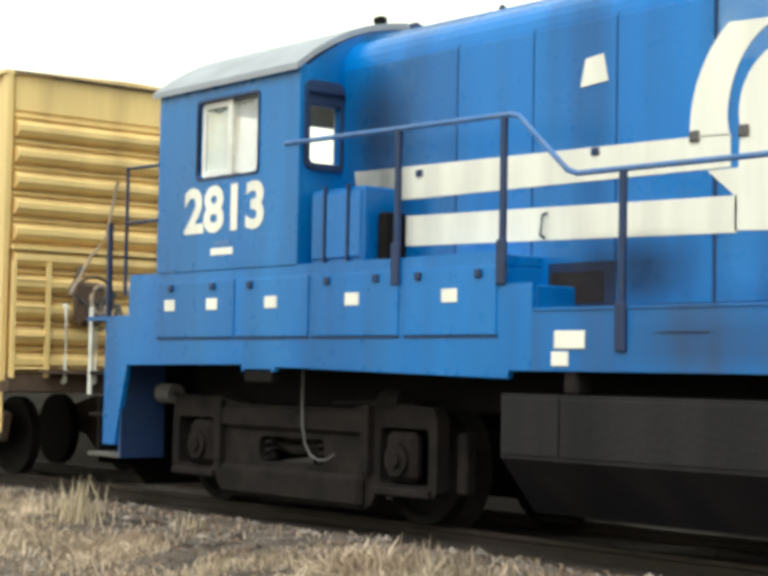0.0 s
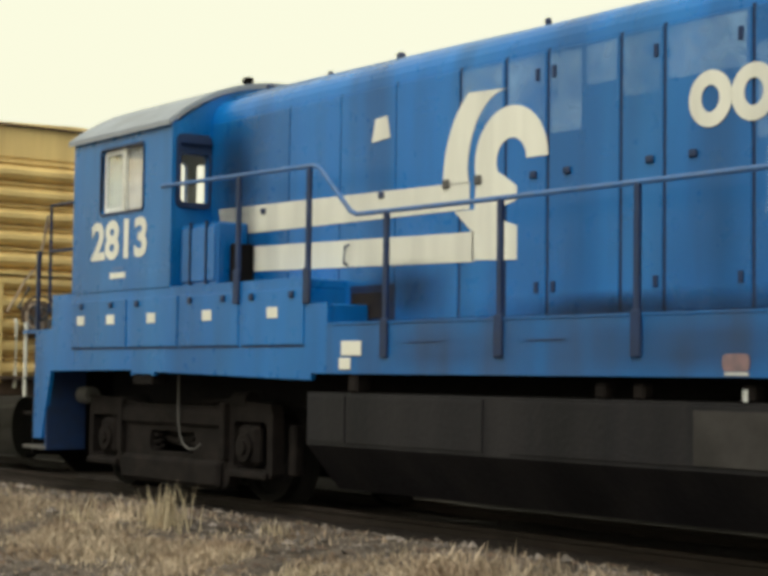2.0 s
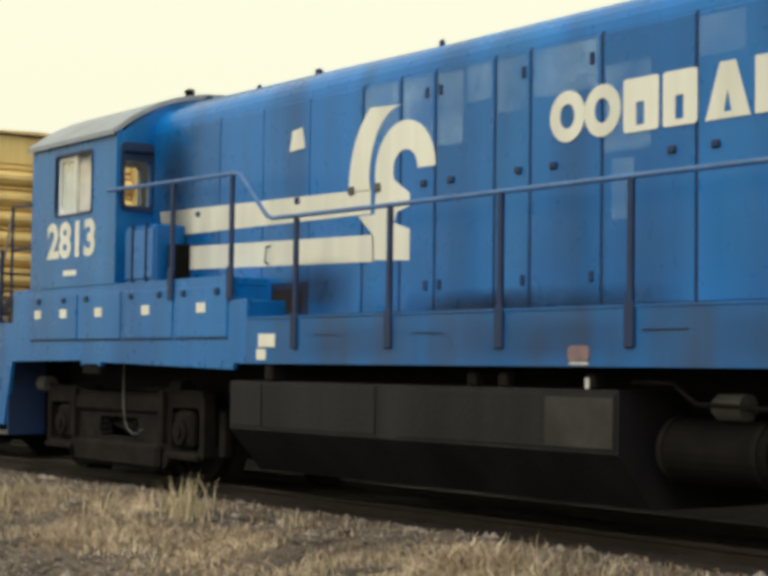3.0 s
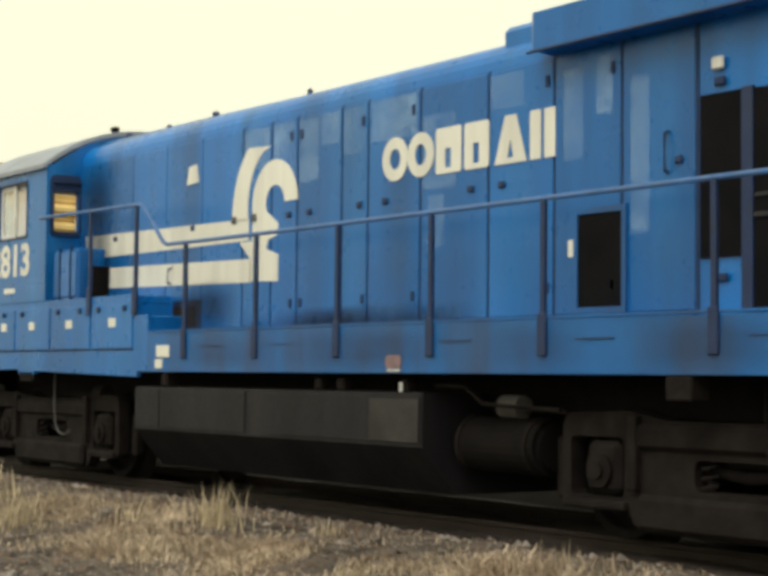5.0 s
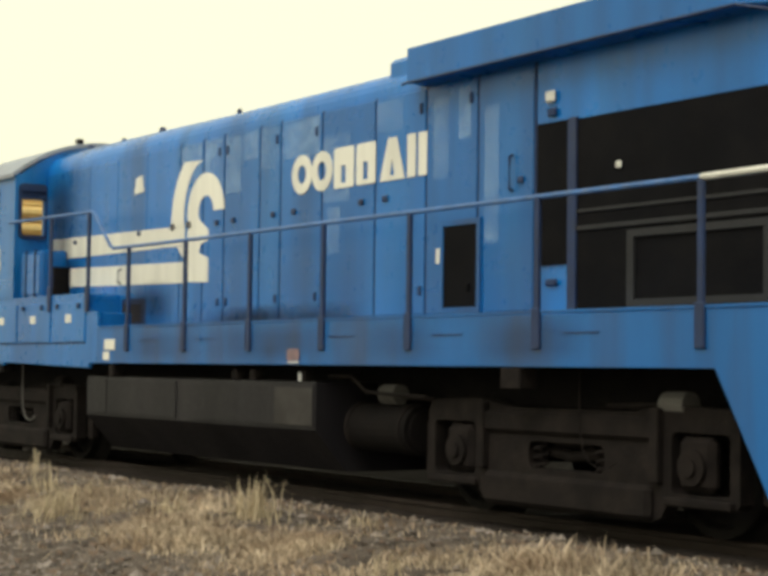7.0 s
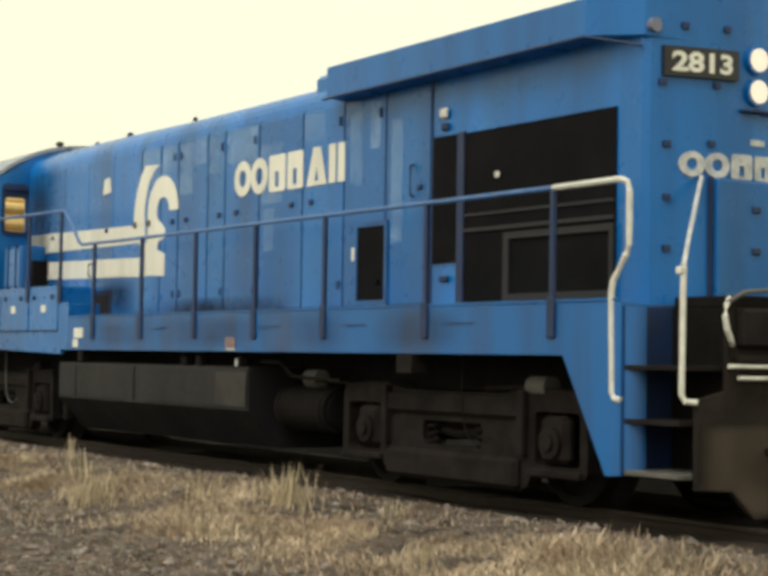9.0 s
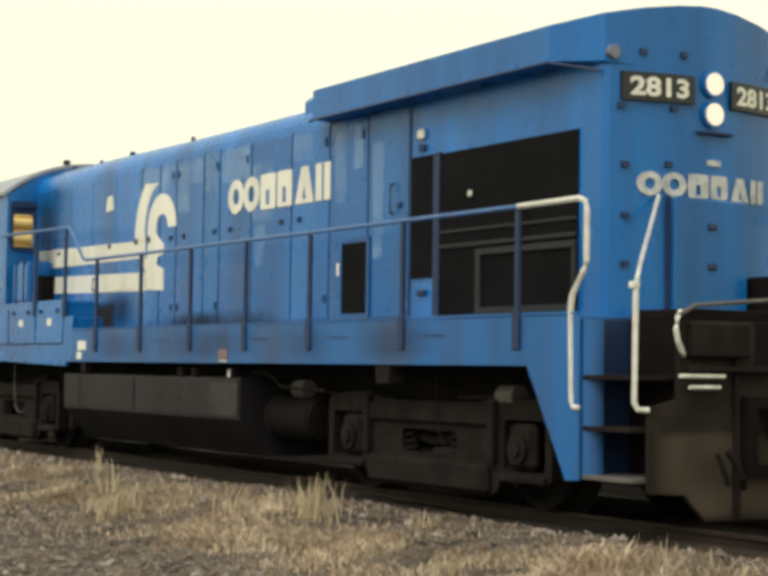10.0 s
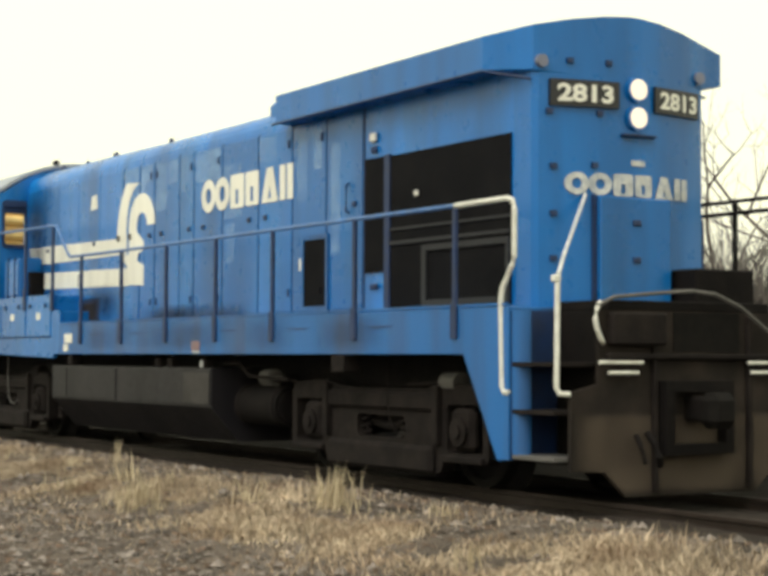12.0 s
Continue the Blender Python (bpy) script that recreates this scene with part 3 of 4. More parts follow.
def wing_section(x, half, low, skew=0.0):
    top = [(x, y, 4.31 + 0.20 * (1 - abs(y / 1.28) ** 1.7)) for y in (half * (1 - 2 * k / 16) for k in range(17))]
    sec = top + [(x, -half, low + 0.02), (x, -HOOD * min(1, half / 1.0) + 0.02, low), (x, HOOD * min(1, half / 1.0) - 0.02, low), (x, half, low + 0.02)]
    return [(a_ + skew * y_, y_, z_) for a_, y_, z_ in sec]


part("radiator_roof", loft([wing_section(12.46, 1.20, 4.0), wing_section(12.56, 1.27, 3.97), wing_section(17.06, 1.28, 3.97, 0.18), wing_section(17.322, 1.05, 3.93), wing_section(17.413, 0.68, 3.93), wing_section(17.478, 0.34, 3.93), wing_section(17.503, 0.10, 3.93)]), BLUE, loco, "overhanging radiator roof")
both_sides("roof_gutter", lambda: tube([(12.5, -1.285, 3.98), (16.83, -1.285, 3.98), (17.30, -1.06, 3.86)], 0.014, 6), RAIL_BLUE)
part("roof_fan", box(14.6, 16.2, -0.5, 0.5, 4.48, 4.515, 0.01), BLACK, loco)
part("roof_hatch", box(17.0, 17.32, 0.05, 0.42, 4.46, 4.52, 0.01), BLACK, loco)
def bow(u):
    """How far along x the gently bowed hood end stands at u across."""
    return 17.505 - 0.175 * (abs(u) / 0.98) ** 1.7


FOOT = [(17.0, -HOOD), (17.27, -HOOD)] + [(bow(u), u) for u in np.linspace(-0.99, 0.99, 15)] + [(17.27, HOOD), (17.0, HOOD)]
part("hood_end", plate(FOOT, [], "z", 1.735, 3.95), BLUE, loco)


def on_end(u, v, d):
    """A place on the bowed hood end: u across, v up, d outwards."""
    return (bow(u) + 0.004 + d, u, v)


def end_plate(name, u0, u1, v0, v1, d0, d1, mat, label=""):
    bm = bmesh.new()
    cols = np.linspace(u0, u1, 6)
    for d in (d0, d1):
        for v in (v0, v1):
            for u in cols:
                bm.verts.new(on_end(u, v, d))
    bmesh.ops.convex_hull(bm, input=bm.verts)
    return part(name, bm, mat, loco, label)


end_plate("number_board", -0.90, -0.20, 3.62, 3.87, -0.03, 0.035, BOARD, "black number board")
end_plate("number_board", 0.24, 0.90, 3.62, 3.87, -0.03, 0.035, BOARD, "black number board")
for u0, u1 in ((-0.84, -0.27), (0.30, 0.86)):
    nb = digits("2813", 0.17, u1 - u0, 0.0)
    for v in nb.verts:
        v.co = Vector(on_end(u0 + v.co.x, 3.66 + v.co.z, 0.042))
    part("board_number", nb, WHITE, loco)
for z in (3.82, 3.55):
    rim = part("headlight", add_disc(bmesh.new(), 17.49, 0.02, z, 0.125, 0.05, "x"), BLUE, loco)
    part("lens", add_disc(bmesh.new(), 17.542, 0.02, z, 0.098, 0.012, "x"), LAMP, rim, "lit headlight lens")
for u in (-0.98, 0.92):
    part("marker_lamp", add_disc(bmesh.new(), on_end(u, 0, 0)[0] - 0.01, u, 4.03, 0.06, 0.06, "x"), LENSGREY, loco, "unlit grey marker lamp")
lettering(-0.75, 2.80, 0.21, 0.26, lambda u, v, d: on_end(u, v, 0.012 - d), CHALK)
end_plate("end_notice", -0.04, 0.12, 3.095, 3.145, 0.0, 0.008, CHALK)
end_plate("lamp_shelf", -0.16, 0.24, 3.37, 3.39, 0.0, 0.06, SEAM)
for u, v in ((-0.86, 3.06), (-0.45, 3.08), (-0.9, 3.57), (-0.4, 3.57), (-0.86, 2.62), (-0.86, 2.2), (-0.7, 4.05), (-0.3, 4.05)):
    end_plate("end_bolt", u - 0.03, u + 0.03, v - 0.025, v + 0.025, 0.0, 0.025, RAIL_BLUE)
part("end_box", box(17.30, 17.80, 0.50, 1.25, 1.79, 2.13, 0.02), BLACK, loco)
for y0, y1 in ((-0.475, -0.442), (0.422, 0.455)):
    part("door_gap", box(17.40, 17.495, y0, y1, 1.80, 2.80), SEAM, loco)
enddoor = part("end_door", box(17.40, 17.545, -0.44, 0.42, 1.80, 2.79, 0.015), BLUE, loco)
for z in (2.55, 2.2):
    part("door_catch", box(17.54, 17.565, -0.06, 0.04, z - 0.03, z + 0.03, 0.01), RAIL_BLUE, enddoor)

# end platforms, pilots, steps and couplers
def end_platform(sign, x0):
    def px(d):
        return x0 + sign * d

    def bx(a, b, *rest, bevel=0.0):
        return box(min(px(a), px(b)), max(px(a), px(b)), *rest, bevel)
    part("end_platform", bx(-0.72, 0.0, -0.95, 0.95, 1.70, 1.79, bevel=0.01), BLACK, loco)
    PLOW = [(-1.36, 0.98), (-1.36, 0.30), (-1.0, 0.28), (-0.76, 0.06), (0.76, 0.06), (1.0, 0.28), (1.36, 0.30), (1.36, 0.98), (1.06, 1.05), (1.06, 1.70), (-1.06, 1.70), (-1.06, 1.05)]
    part("pilot_plate", plate(PLOW, [], "x", px(-0.05), px(0.0)), BLACK if sign < 0 else PILOT, loco)
    if sign > 0:
        part("dust_film", plate([(-1.35, 0.80), (-1.35, 0.31), (-0.99, 0.29), (-0.75, 0.07), (0.75, 0.07), (0.99, 0.29), (1.35, 0.31), (1.35, 0.80)], [], "x", px(0.001), px(0.004)), ROAD_DUST, loco, "tan dust on the pilot plate")
    part("pilot_beam", bx(-0.6, -0.05, -0.9, 0.9, 1.0, 1.66, bevel=0.02), BLACK, loco)
    for s in (-1, 1):
        y0, y1 = sorted((s * 1.50, s * 1.0))
        for z in (0.40, 0.80, 1.22):
            part("step", bx(-0.68, -0.06, y0, y1, z - 0.02, z + 0.02, bevel=0.005), HOSE if z < 0.5 else DUST, loco, "worn steel step")
        # dark rail blue puts the step well's shade into the panel's colour
        part("step_panel", bx(-0.72, -0.68, y0, y1, 0.38, 1.70), RAIL_BLUE, loco)
        corner = [(px(-0.70 + 0.13 * math.sin(radians(q))), s * (1.50 - 0.13 * (1 - math.cos(radians(q))))) for q in range(0, 91, 15)]
        corner += [(u - sign * 0.02, v - s * 0.02) for u, v in corner[::-1]]
        part("step_corner", plate(corner, [], "z", 0.42, 1.70), SILL_BLUE, loco)
        ya, yb = sorted((s * 1.0, s * 0.96))
        part("step_side", bx(-0.70, -0.05, ya, yb, 0.38, 1.70), BLACK, loco)
        part("lever_handle", tube([(px(0.06), s * 1.10, 1.24), (px(0.06), s * 0.62, 1.24)], 0.017), GRAB, loco, "white uncoupling lever")
        part("lever_handle", tube([(px(0.05), s * 0.99, 1.15), (px(0.05), s * 0.66, 1.15)], 0.017), GRAB, loco)
        part("air_hose", tube([(px(0.01), s * 1.05, 1.76), (px(0.05), s * 1.12, 1.71), (px(0.08), s * 1.165, 1.62), (px(0.08), s * 1.14, 1.52), (px(0.06), s * 1.08, 1.44), (px(0.02), s * 1.03, 1.41)], 0.022), GRAB, loco, "pale rubber air hose with a worn coat")
    part("pilot_shelf", bx(0.0, 0.08, -1.0, 1.0, 1.27, 1.32, bevel=0.01), DUST, loco)
    part("pilot_rib", bx(0.0, 0.05, -0.48, -0.42, 0.1, 1.66, bevel=0.01), DUST, loco)
    part("pilot_rib", bx(0.0, 0.05, 0.64, 0.70, 0.1, 1.66, bevel=0.01), DUST, loco)
    part("socket_box", bx(0.0, 0.10, -0.98, -0.36, 1.39, 1.68, bevel=0.02), DUST, loco)
    part("brake_pipe", tube([(px(0.05), -0.56, 0.62), (px(0.18), -0.58, 0.52), (px(0.22), -0.57, 0.42), (px(0.18), -0.52, 0.34)], 0.03), BLACK, loco)
    part("brake_pipe", tube([(px(0.05), -0.68, 0.60), (px(0.16), -0.72, 0.50), (px(0.18), -0.68, 0.36)], 0.025), BLACK, loco)
    part("coupler_pocket", plate(rect(-0.40, 0.40, 0.42, 1.08), [rect(-0.30, 0.30, 0.52, 0.98)], "x", px(0.0), px(0.12)), BLACK, loco)
    shank = part("coupler", bx(-0.3, 0.26, -0.09, 0.09, 0.72, 0.94, bevel=0.02), BLACK, loco)
    part("knuckle", bx(0.24, 0.48, -0.18, 0.14, 0.66, 0.98, bevel=0.07), STEEL, shank)
    part("cut_lever", tube([(px(0.04), -1.12, 1.72), (px(0.07), -0.95, 1.81), (px(0.10), -0.5, 1.85), (px(0.10), -0.09, 1.88), (px(0.10), 0.20, 1.855), (px(0.10), 0.50, 1.745), (px(0.10), 0.87, 1.51), (px(0.10), 1.15, 1.30)], 0.018), HOSE, loco)
    # flat near-black plate carries the recess's shade in its colour
    part("recess_shade_plate", bx(0.001, 0.01, -0.22, 0.56, 1.34, 1.69), STEEL, loco)


end_platform(1, 18.30)
end_platform(-1, -0.40)

# handrails


def side_rail():
    bm = tube([(3.02, -SIDE, 3.275), (5.86, -SIDE, 3.225), (5.96, -SIDE, 3.20), (6.46, -SIDE, 2.76), (6.56, -SIDE, 2.725), (8, -SIDE, 2.715), (16.73, -SIDE, 2.70)], 0.022)
    return bm


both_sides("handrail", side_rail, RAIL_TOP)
END_RAIL = lambda: (tube([(16.73, -SIDE, 2.70), (17.58, -SIDE, 2.705), (17.66, -SIDE, 2.68), (17.685, -SIDE, 2.60), (17.685, -SIDE, 2.18), (17.65, -SIDE, 2.10), (17.50, -SIDE, 1.90), (17.48, -SIDE, 1.80), (17.50, -SIDE, 1.02), (17.53, -SIDE, 0.97), (17.60, -SIDE, 0.965)], 0.026))
part("end_handrail", END_RAIL(), GRAB, loco, "white grab rail")
# far rail and post in black: their backlit silhouette put into colour
part("end_handrail", tube([(16.73, SIDE, 2.86), (17.75, SIDE, 2.86), (17.80, SIDE, 2.80), (17.80, SIDE, 1.70)], 0.021), BLACK, loco, "far grab rail, its backlit dark side put into the colour")
part("end_handrail", tube([(16.73, SIDE, 2.74), (17.78, SIDE, 2.74)], 0.022), BLACK, loco)
part("end_post", box(17.21, 17.255, SIDE - 0.025, SIDE + 0.025, 1.70, 2.88, 0.008), BLACK, loco)
for s in (-1,):
    part("step_handrail", tube([(17.46, s * 0.55, 2.80), (17.75, s * 0.89, 2.50), (18.05, s * 1.24, 2.20), (18.21, s * 1.43, 2.0)], 0.019), CHALK, loco, "worn step handrail with chalky paint")
    part("step_handrail", tube([(18.20, s * 1.42, 2.01), (18.245, s * 1.465, 1.92), (18.25, s * 1.47, 1.86), (18.25, s * 1.48, 1.02), (18.27, s * 1.46, 0.97), (18.31, s * 1.38, 0.965)], 0.024), GRAB, loco)
    part("rail_clamp", box(18.20, 18.26, s * 1.47 - 0.04, s * 1.47 + 0.04, 1.93, 1.99, 0.01), GRAB, loco)
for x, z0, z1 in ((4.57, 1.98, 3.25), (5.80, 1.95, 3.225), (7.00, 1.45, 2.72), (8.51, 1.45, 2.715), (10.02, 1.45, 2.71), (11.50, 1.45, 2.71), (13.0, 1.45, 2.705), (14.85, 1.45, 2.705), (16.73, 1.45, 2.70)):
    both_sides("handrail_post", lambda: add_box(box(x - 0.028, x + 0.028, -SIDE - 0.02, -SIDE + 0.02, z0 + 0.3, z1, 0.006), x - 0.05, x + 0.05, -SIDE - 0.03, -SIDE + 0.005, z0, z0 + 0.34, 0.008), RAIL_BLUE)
for s in (-1, 1):
    part("front_handrail", tube([(0.94, s * SIDE, 3.26), (0.36, s * SIDE, 3.27), (0.36, s * SIDE, 2.0)], 0.020), RAIL_BLUE, loco)
    part("front_handrail", tube([(0.36, s * SIDE, 2.72), (0.94, s * SIDE, 2.72)], 0.016), RAIL_BLUE, loco)
    part("front_post", box(0.02, 0.07, s * SIDE - 0.02, s * SIDE + 0.02, 1.8, 2.74), RAIL_BLUE, loco)
    part("step_handrail", tube([(-0.38, s * 1.47, 1.90), (-0.38, s * 1.47, 1.0)], 0.025), GRAB, loco)
    part("platform_edge", box(-0.42, 0.0, s * 1.2 - 0.3, s * 1.2 + 0.3, 1.76, 1.80), SILL_BLUE, loco)

CABLE = material("frayed_tan_cable", (0.36, 0.28, 0.21), 0.8, 0, 0.25, (0.12, 0.09, 0.07), 0.5, 6.0, spec=0.2)
part("jumper_cable", tube([(-0.30, -1.25, 3.22), (-0.38, -1.26, 2.95), (-0.42, -1.29, 2.66), (-0.44, -1.38, 2.52), (-0.44, -1.47, 2.42), (-0.44, -1.58, 2.22), (-0.44, -1.70, 2.02)], 0.016, 6), CABLE, loco, "loose tan jumper cable")
for k, (y, z, ru, rv) in enumerate(((-1.34, 1.98, 0.10, 0.15), (-1.22, 1.90, 0.09, 0.14), (-1.14, 1.84, 0.07, 0.12), (-1.28, 2.02, 0.15, 0.08))):
    part("coiled_hose", tube([(-0.44 - 0.02 * k, u, v) for u, v in arc(y, z, ru, rv, 40 + 50 * k, 330 + 50 * k, 12)], 0.022, 6), (CABLE, HOSE)[k % 2], loco)

# fuel tank
TANK_END = [(-1.49, 1.14), (-1.49, 0.66), (-1.12, 0.24), (1.12, 0.24), (1.49, 0.66), (1.49, 1.14)]
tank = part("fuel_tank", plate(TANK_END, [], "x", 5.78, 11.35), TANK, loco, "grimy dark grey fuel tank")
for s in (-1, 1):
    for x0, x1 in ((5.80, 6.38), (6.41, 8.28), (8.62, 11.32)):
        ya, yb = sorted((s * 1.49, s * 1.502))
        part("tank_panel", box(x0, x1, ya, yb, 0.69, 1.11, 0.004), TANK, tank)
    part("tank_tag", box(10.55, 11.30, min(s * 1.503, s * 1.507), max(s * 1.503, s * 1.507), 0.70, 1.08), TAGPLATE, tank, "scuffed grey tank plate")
    for x in (9.55, 9.95, 10.97):
        part("tank_valve", box(x - 0.06, x + 0.06, s * 1.38 - 0.06, s * 1.38 + 0.06, 1.14, 1.26, 0.02), DUST, tank)


for s in (-1, 1):
    reservoir = part("air_reservoir", add_disc(add_disc(bmesh.new(), 11.48, s * 1.0, 0.70, 0.24, 1.05, "x", 24), 11.44, s * 1.0, 0.70, 0.19, 1.13, "x", 20), BLACK, loco, "black steel air reservoir")
    part("reservoir_band", add_disc(bmesh.new(), 11.50, s * 1.0, 0.70, 0.255, 0.05, "x", 24), DUST, reservoir)
    part("reservoir_band", add_disc(bmesh.new(), 12.40, s * 1.0, 0.70, 0.255, 0.05, "x", 24), DUST, reservoir)
    part("air_pipe", tube([(11.30, s * 1.30, 1.20), (11.7, s * 1.30, 1.20), (11.9, s * 1.25, 1.05), (12.9, s * 1.25, 1.02)], 0.02, 6), DUST, loco)
    part("filler_tag", box(10.94, 10.99, s * 1.45 - 0.01, s * 1.45 + 0.01, 1.14, 1.23, 0.01), CHALK, loco, "small white tag")

# trucks
WHEELSETS = []


def truck(cx, back, front):
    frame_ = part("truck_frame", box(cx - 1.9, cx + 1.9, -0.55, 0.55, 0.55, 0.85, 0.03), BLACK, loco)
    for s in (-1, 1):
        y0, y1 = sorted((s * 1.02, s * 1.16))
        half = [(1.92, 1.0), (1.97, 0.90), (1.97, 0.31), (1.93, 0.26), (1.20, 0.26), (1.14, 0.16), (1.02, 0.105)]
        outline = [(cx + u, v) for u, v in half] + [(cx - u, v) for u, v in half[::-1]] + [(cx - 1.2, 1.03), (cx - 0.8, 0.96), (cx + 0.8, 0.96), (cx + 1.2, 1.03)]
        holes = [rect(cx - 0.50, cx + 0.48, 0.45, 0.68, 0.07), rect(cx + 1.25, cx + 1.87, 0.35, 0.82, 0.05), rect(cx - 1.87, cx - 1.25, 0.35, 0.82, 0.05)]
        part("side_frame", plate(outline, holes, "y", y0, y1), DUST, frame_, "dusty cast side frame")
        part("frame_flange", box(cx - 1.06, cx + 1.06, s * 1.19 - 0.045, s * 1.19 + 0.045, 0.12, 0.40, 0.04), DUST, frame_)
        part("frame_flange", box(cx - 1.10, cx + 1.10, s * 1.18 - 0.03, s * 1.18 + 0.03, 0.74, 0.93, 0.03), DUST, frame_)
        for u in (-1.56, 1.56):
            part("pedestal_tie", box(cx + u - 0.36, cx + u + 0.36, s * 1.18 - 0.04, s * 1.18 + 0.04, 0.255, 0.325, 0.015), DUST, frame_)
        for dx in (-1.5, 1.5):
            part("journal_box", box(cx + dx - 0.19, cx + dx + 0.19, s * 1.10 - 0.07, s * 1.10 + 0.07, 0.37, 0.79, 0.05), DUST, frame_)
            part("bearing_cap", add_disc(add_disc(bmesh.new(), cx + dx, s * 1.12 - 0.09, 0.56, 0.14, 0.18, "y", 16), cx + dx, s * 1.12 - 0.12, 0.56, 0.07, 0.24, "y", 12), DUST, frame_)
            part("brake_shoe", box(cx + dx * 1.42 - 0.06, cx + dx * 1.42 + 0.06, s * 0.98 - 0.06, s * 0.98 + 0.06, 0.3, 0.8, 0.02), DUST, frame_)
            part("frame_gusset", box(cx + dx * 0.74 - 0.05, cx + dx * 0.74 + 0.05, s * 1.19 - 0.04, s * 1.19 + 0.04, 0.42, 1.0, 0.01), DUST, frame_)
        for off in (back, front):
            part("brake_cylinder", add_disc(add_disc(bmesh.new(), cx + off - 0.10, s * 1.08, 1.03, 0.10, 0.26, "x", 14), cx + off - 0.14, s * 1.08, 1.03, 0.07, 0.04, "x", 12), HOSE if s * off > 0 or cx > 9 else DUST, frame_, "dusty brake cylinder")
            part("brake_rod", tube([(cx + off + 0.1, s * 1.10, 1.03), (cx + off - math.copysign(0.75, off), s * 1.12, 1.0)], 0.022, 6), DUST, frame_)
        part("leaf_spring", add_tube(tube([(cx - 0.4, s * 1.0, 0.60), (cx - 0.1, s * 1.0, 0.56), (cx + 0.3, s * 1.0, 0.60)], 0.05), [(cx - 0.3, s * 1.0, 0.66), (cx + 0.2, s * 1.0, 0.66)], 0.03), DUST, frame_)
        for dx in (-0.41, 0.39):
            path = [(cx + dx + 0.07 * math.cos(q * 0.9), s * 1.09 + 0.05 * math.sin(q * 0.9), 0.42 + 0.0105 * q) for q in range(28)]
            part("coil_spring", tube(path, 0.016, 5), DUST, frame_)
        part("sand_hose", tube([(cx + 0.28, s * 1.26, 1.28), (cx + 0.28, s * 1.26, 0.95), (cx + 0.29, s * 1.26, 0.78), (cx + 0.33, s * 1.26, 0.64), (cx + 0.40, s * 1.26, 0.55), (cx + 0.50, s * 1.25, 0.505), (cx + 0.62, s * 1.25, 0.51), (cx + 0.72, s * 1.24, 0.56)], 0.012 if cx < 9 else 0.006), HOSE if cx < 9 else DUST, frame_, "grey rubber hose")
    for dx in (-1.5, 1.5):
        rim = [(0.0, 0.62), (0.06, 0.57), (0.09, 0.535), (0.11, 0.51), (0.22, 0.50), (0.22, 0.43), (0.14, 0.41), (0.13, 0.2), (0.2, 0.16), (0.2, 0.0)]
        axle = new("wheelset")
        axle.parent = loco
        for s in (-1, 1):
            bm = bmesh.new()
            prof = [(s * (0.68 + d), r) for d, r in rim]
            rings = [[bm.verts.new((r * math.cos(radians(15 * k)), y, r * math.sin(radians(15 * k)))) for k in range(24)] for y, r in prof if r > 0]
            for ra, rb in zip(rings, rings[1:]):
                for k in range(24):
                    bm.faces.new((ra[k], ra[(k + 1) % 24], rb[(k + 1) % 24], rb[k]))
            bm.faces.new(rings[-1])
            part("wheel", bm, STEEL, axle)
        part("axle", add_disc(bmesh.new(), 0, -0.9, 0, 0.09, 1.8, "y", 12), STEEL, axle)
        axle.location = (cx + dx, 0, 0.51)
        WHEELSETS.append((axle, cx + dx))


truck(2.72, -2.22, 1.31)
truck(14.80, -2.72, 1.22)

# ---------- boxcar ----------
boxcar = thing("boxcar", "faded yellow steel boxcar with corrugated end, coupled to the locomotive", "boxcar")
BX = -2.2
GABLE = [(-1.55, 1.18), (1.55, 1.18), (1.55, 4.57), (0, 4.60), (-1.55, 4.57)]
part("body", plate(GABLE, [], "x", BX - 13.0, BX - 0.06), YELLOW, boxcar)
part("roof", plate([(-1.62, 4.56), (0, 4.60), (1.62, 4.56), (1.62, 4.60), (0, 4.65), (-1.62, 4.60)], [], "x", BX - 13.1, BX + 0.02), YELLOW, boxcar)
for k in range(10):
    z = 1.36 + 0.292 * k
    prof = [(0.0, z - 0.135), (0.10, z - 0.115), (0.15, z - 0.06), (0.15, z + 0.0), (0.06, z + 0.055), (0.0, z + 0.07)]
    part("end_rib", loft([[(BX - 0.06 + d, y, h) for d, h in prof] for y in (-1.46, 1.46)]), YELLOW, boxcar)
    part("end_bead", loft([[(BX - 0.06 + d, y, h) for d, h in ((0.0, z + 0.085), (0.045, z + 0.10), (0.045, z + 0.125), (0.0, z + 0.14))] for y in (-1.46, 1.46)]), YELLOW, boxcar)
part("end_top_panel", box(BX - 0.07, BX - 0.03, -1.47, 1.47, 4.16, 4.58, 0.01), YELLOW, boxcar)
part("roof_edge", box(BX - 0.04, BX + 0.03, -1.50, 1.50, 4.575, 4.60), RUST, boxcar)
for s in (-1, 1):
    part("corner_post", box(BX - 0.10, BX + 0.02, s * 1.55 - 0.04, s * 1.55 + 0.04, 1.10, 4.58, 0.01), YELLOW, boxcar)
part("end_sill", box(BX - 0.2, BX + 0.06, -1.52, 1.52, 0.98, 1.20, 0.02), RUST, boxcar)
part("shelf_strip", box(BX - 0.03, BX + 0.10, -1.50, 1.50, 2.585, 2.62), YELLOW, boxcar, "bright yellow strip")
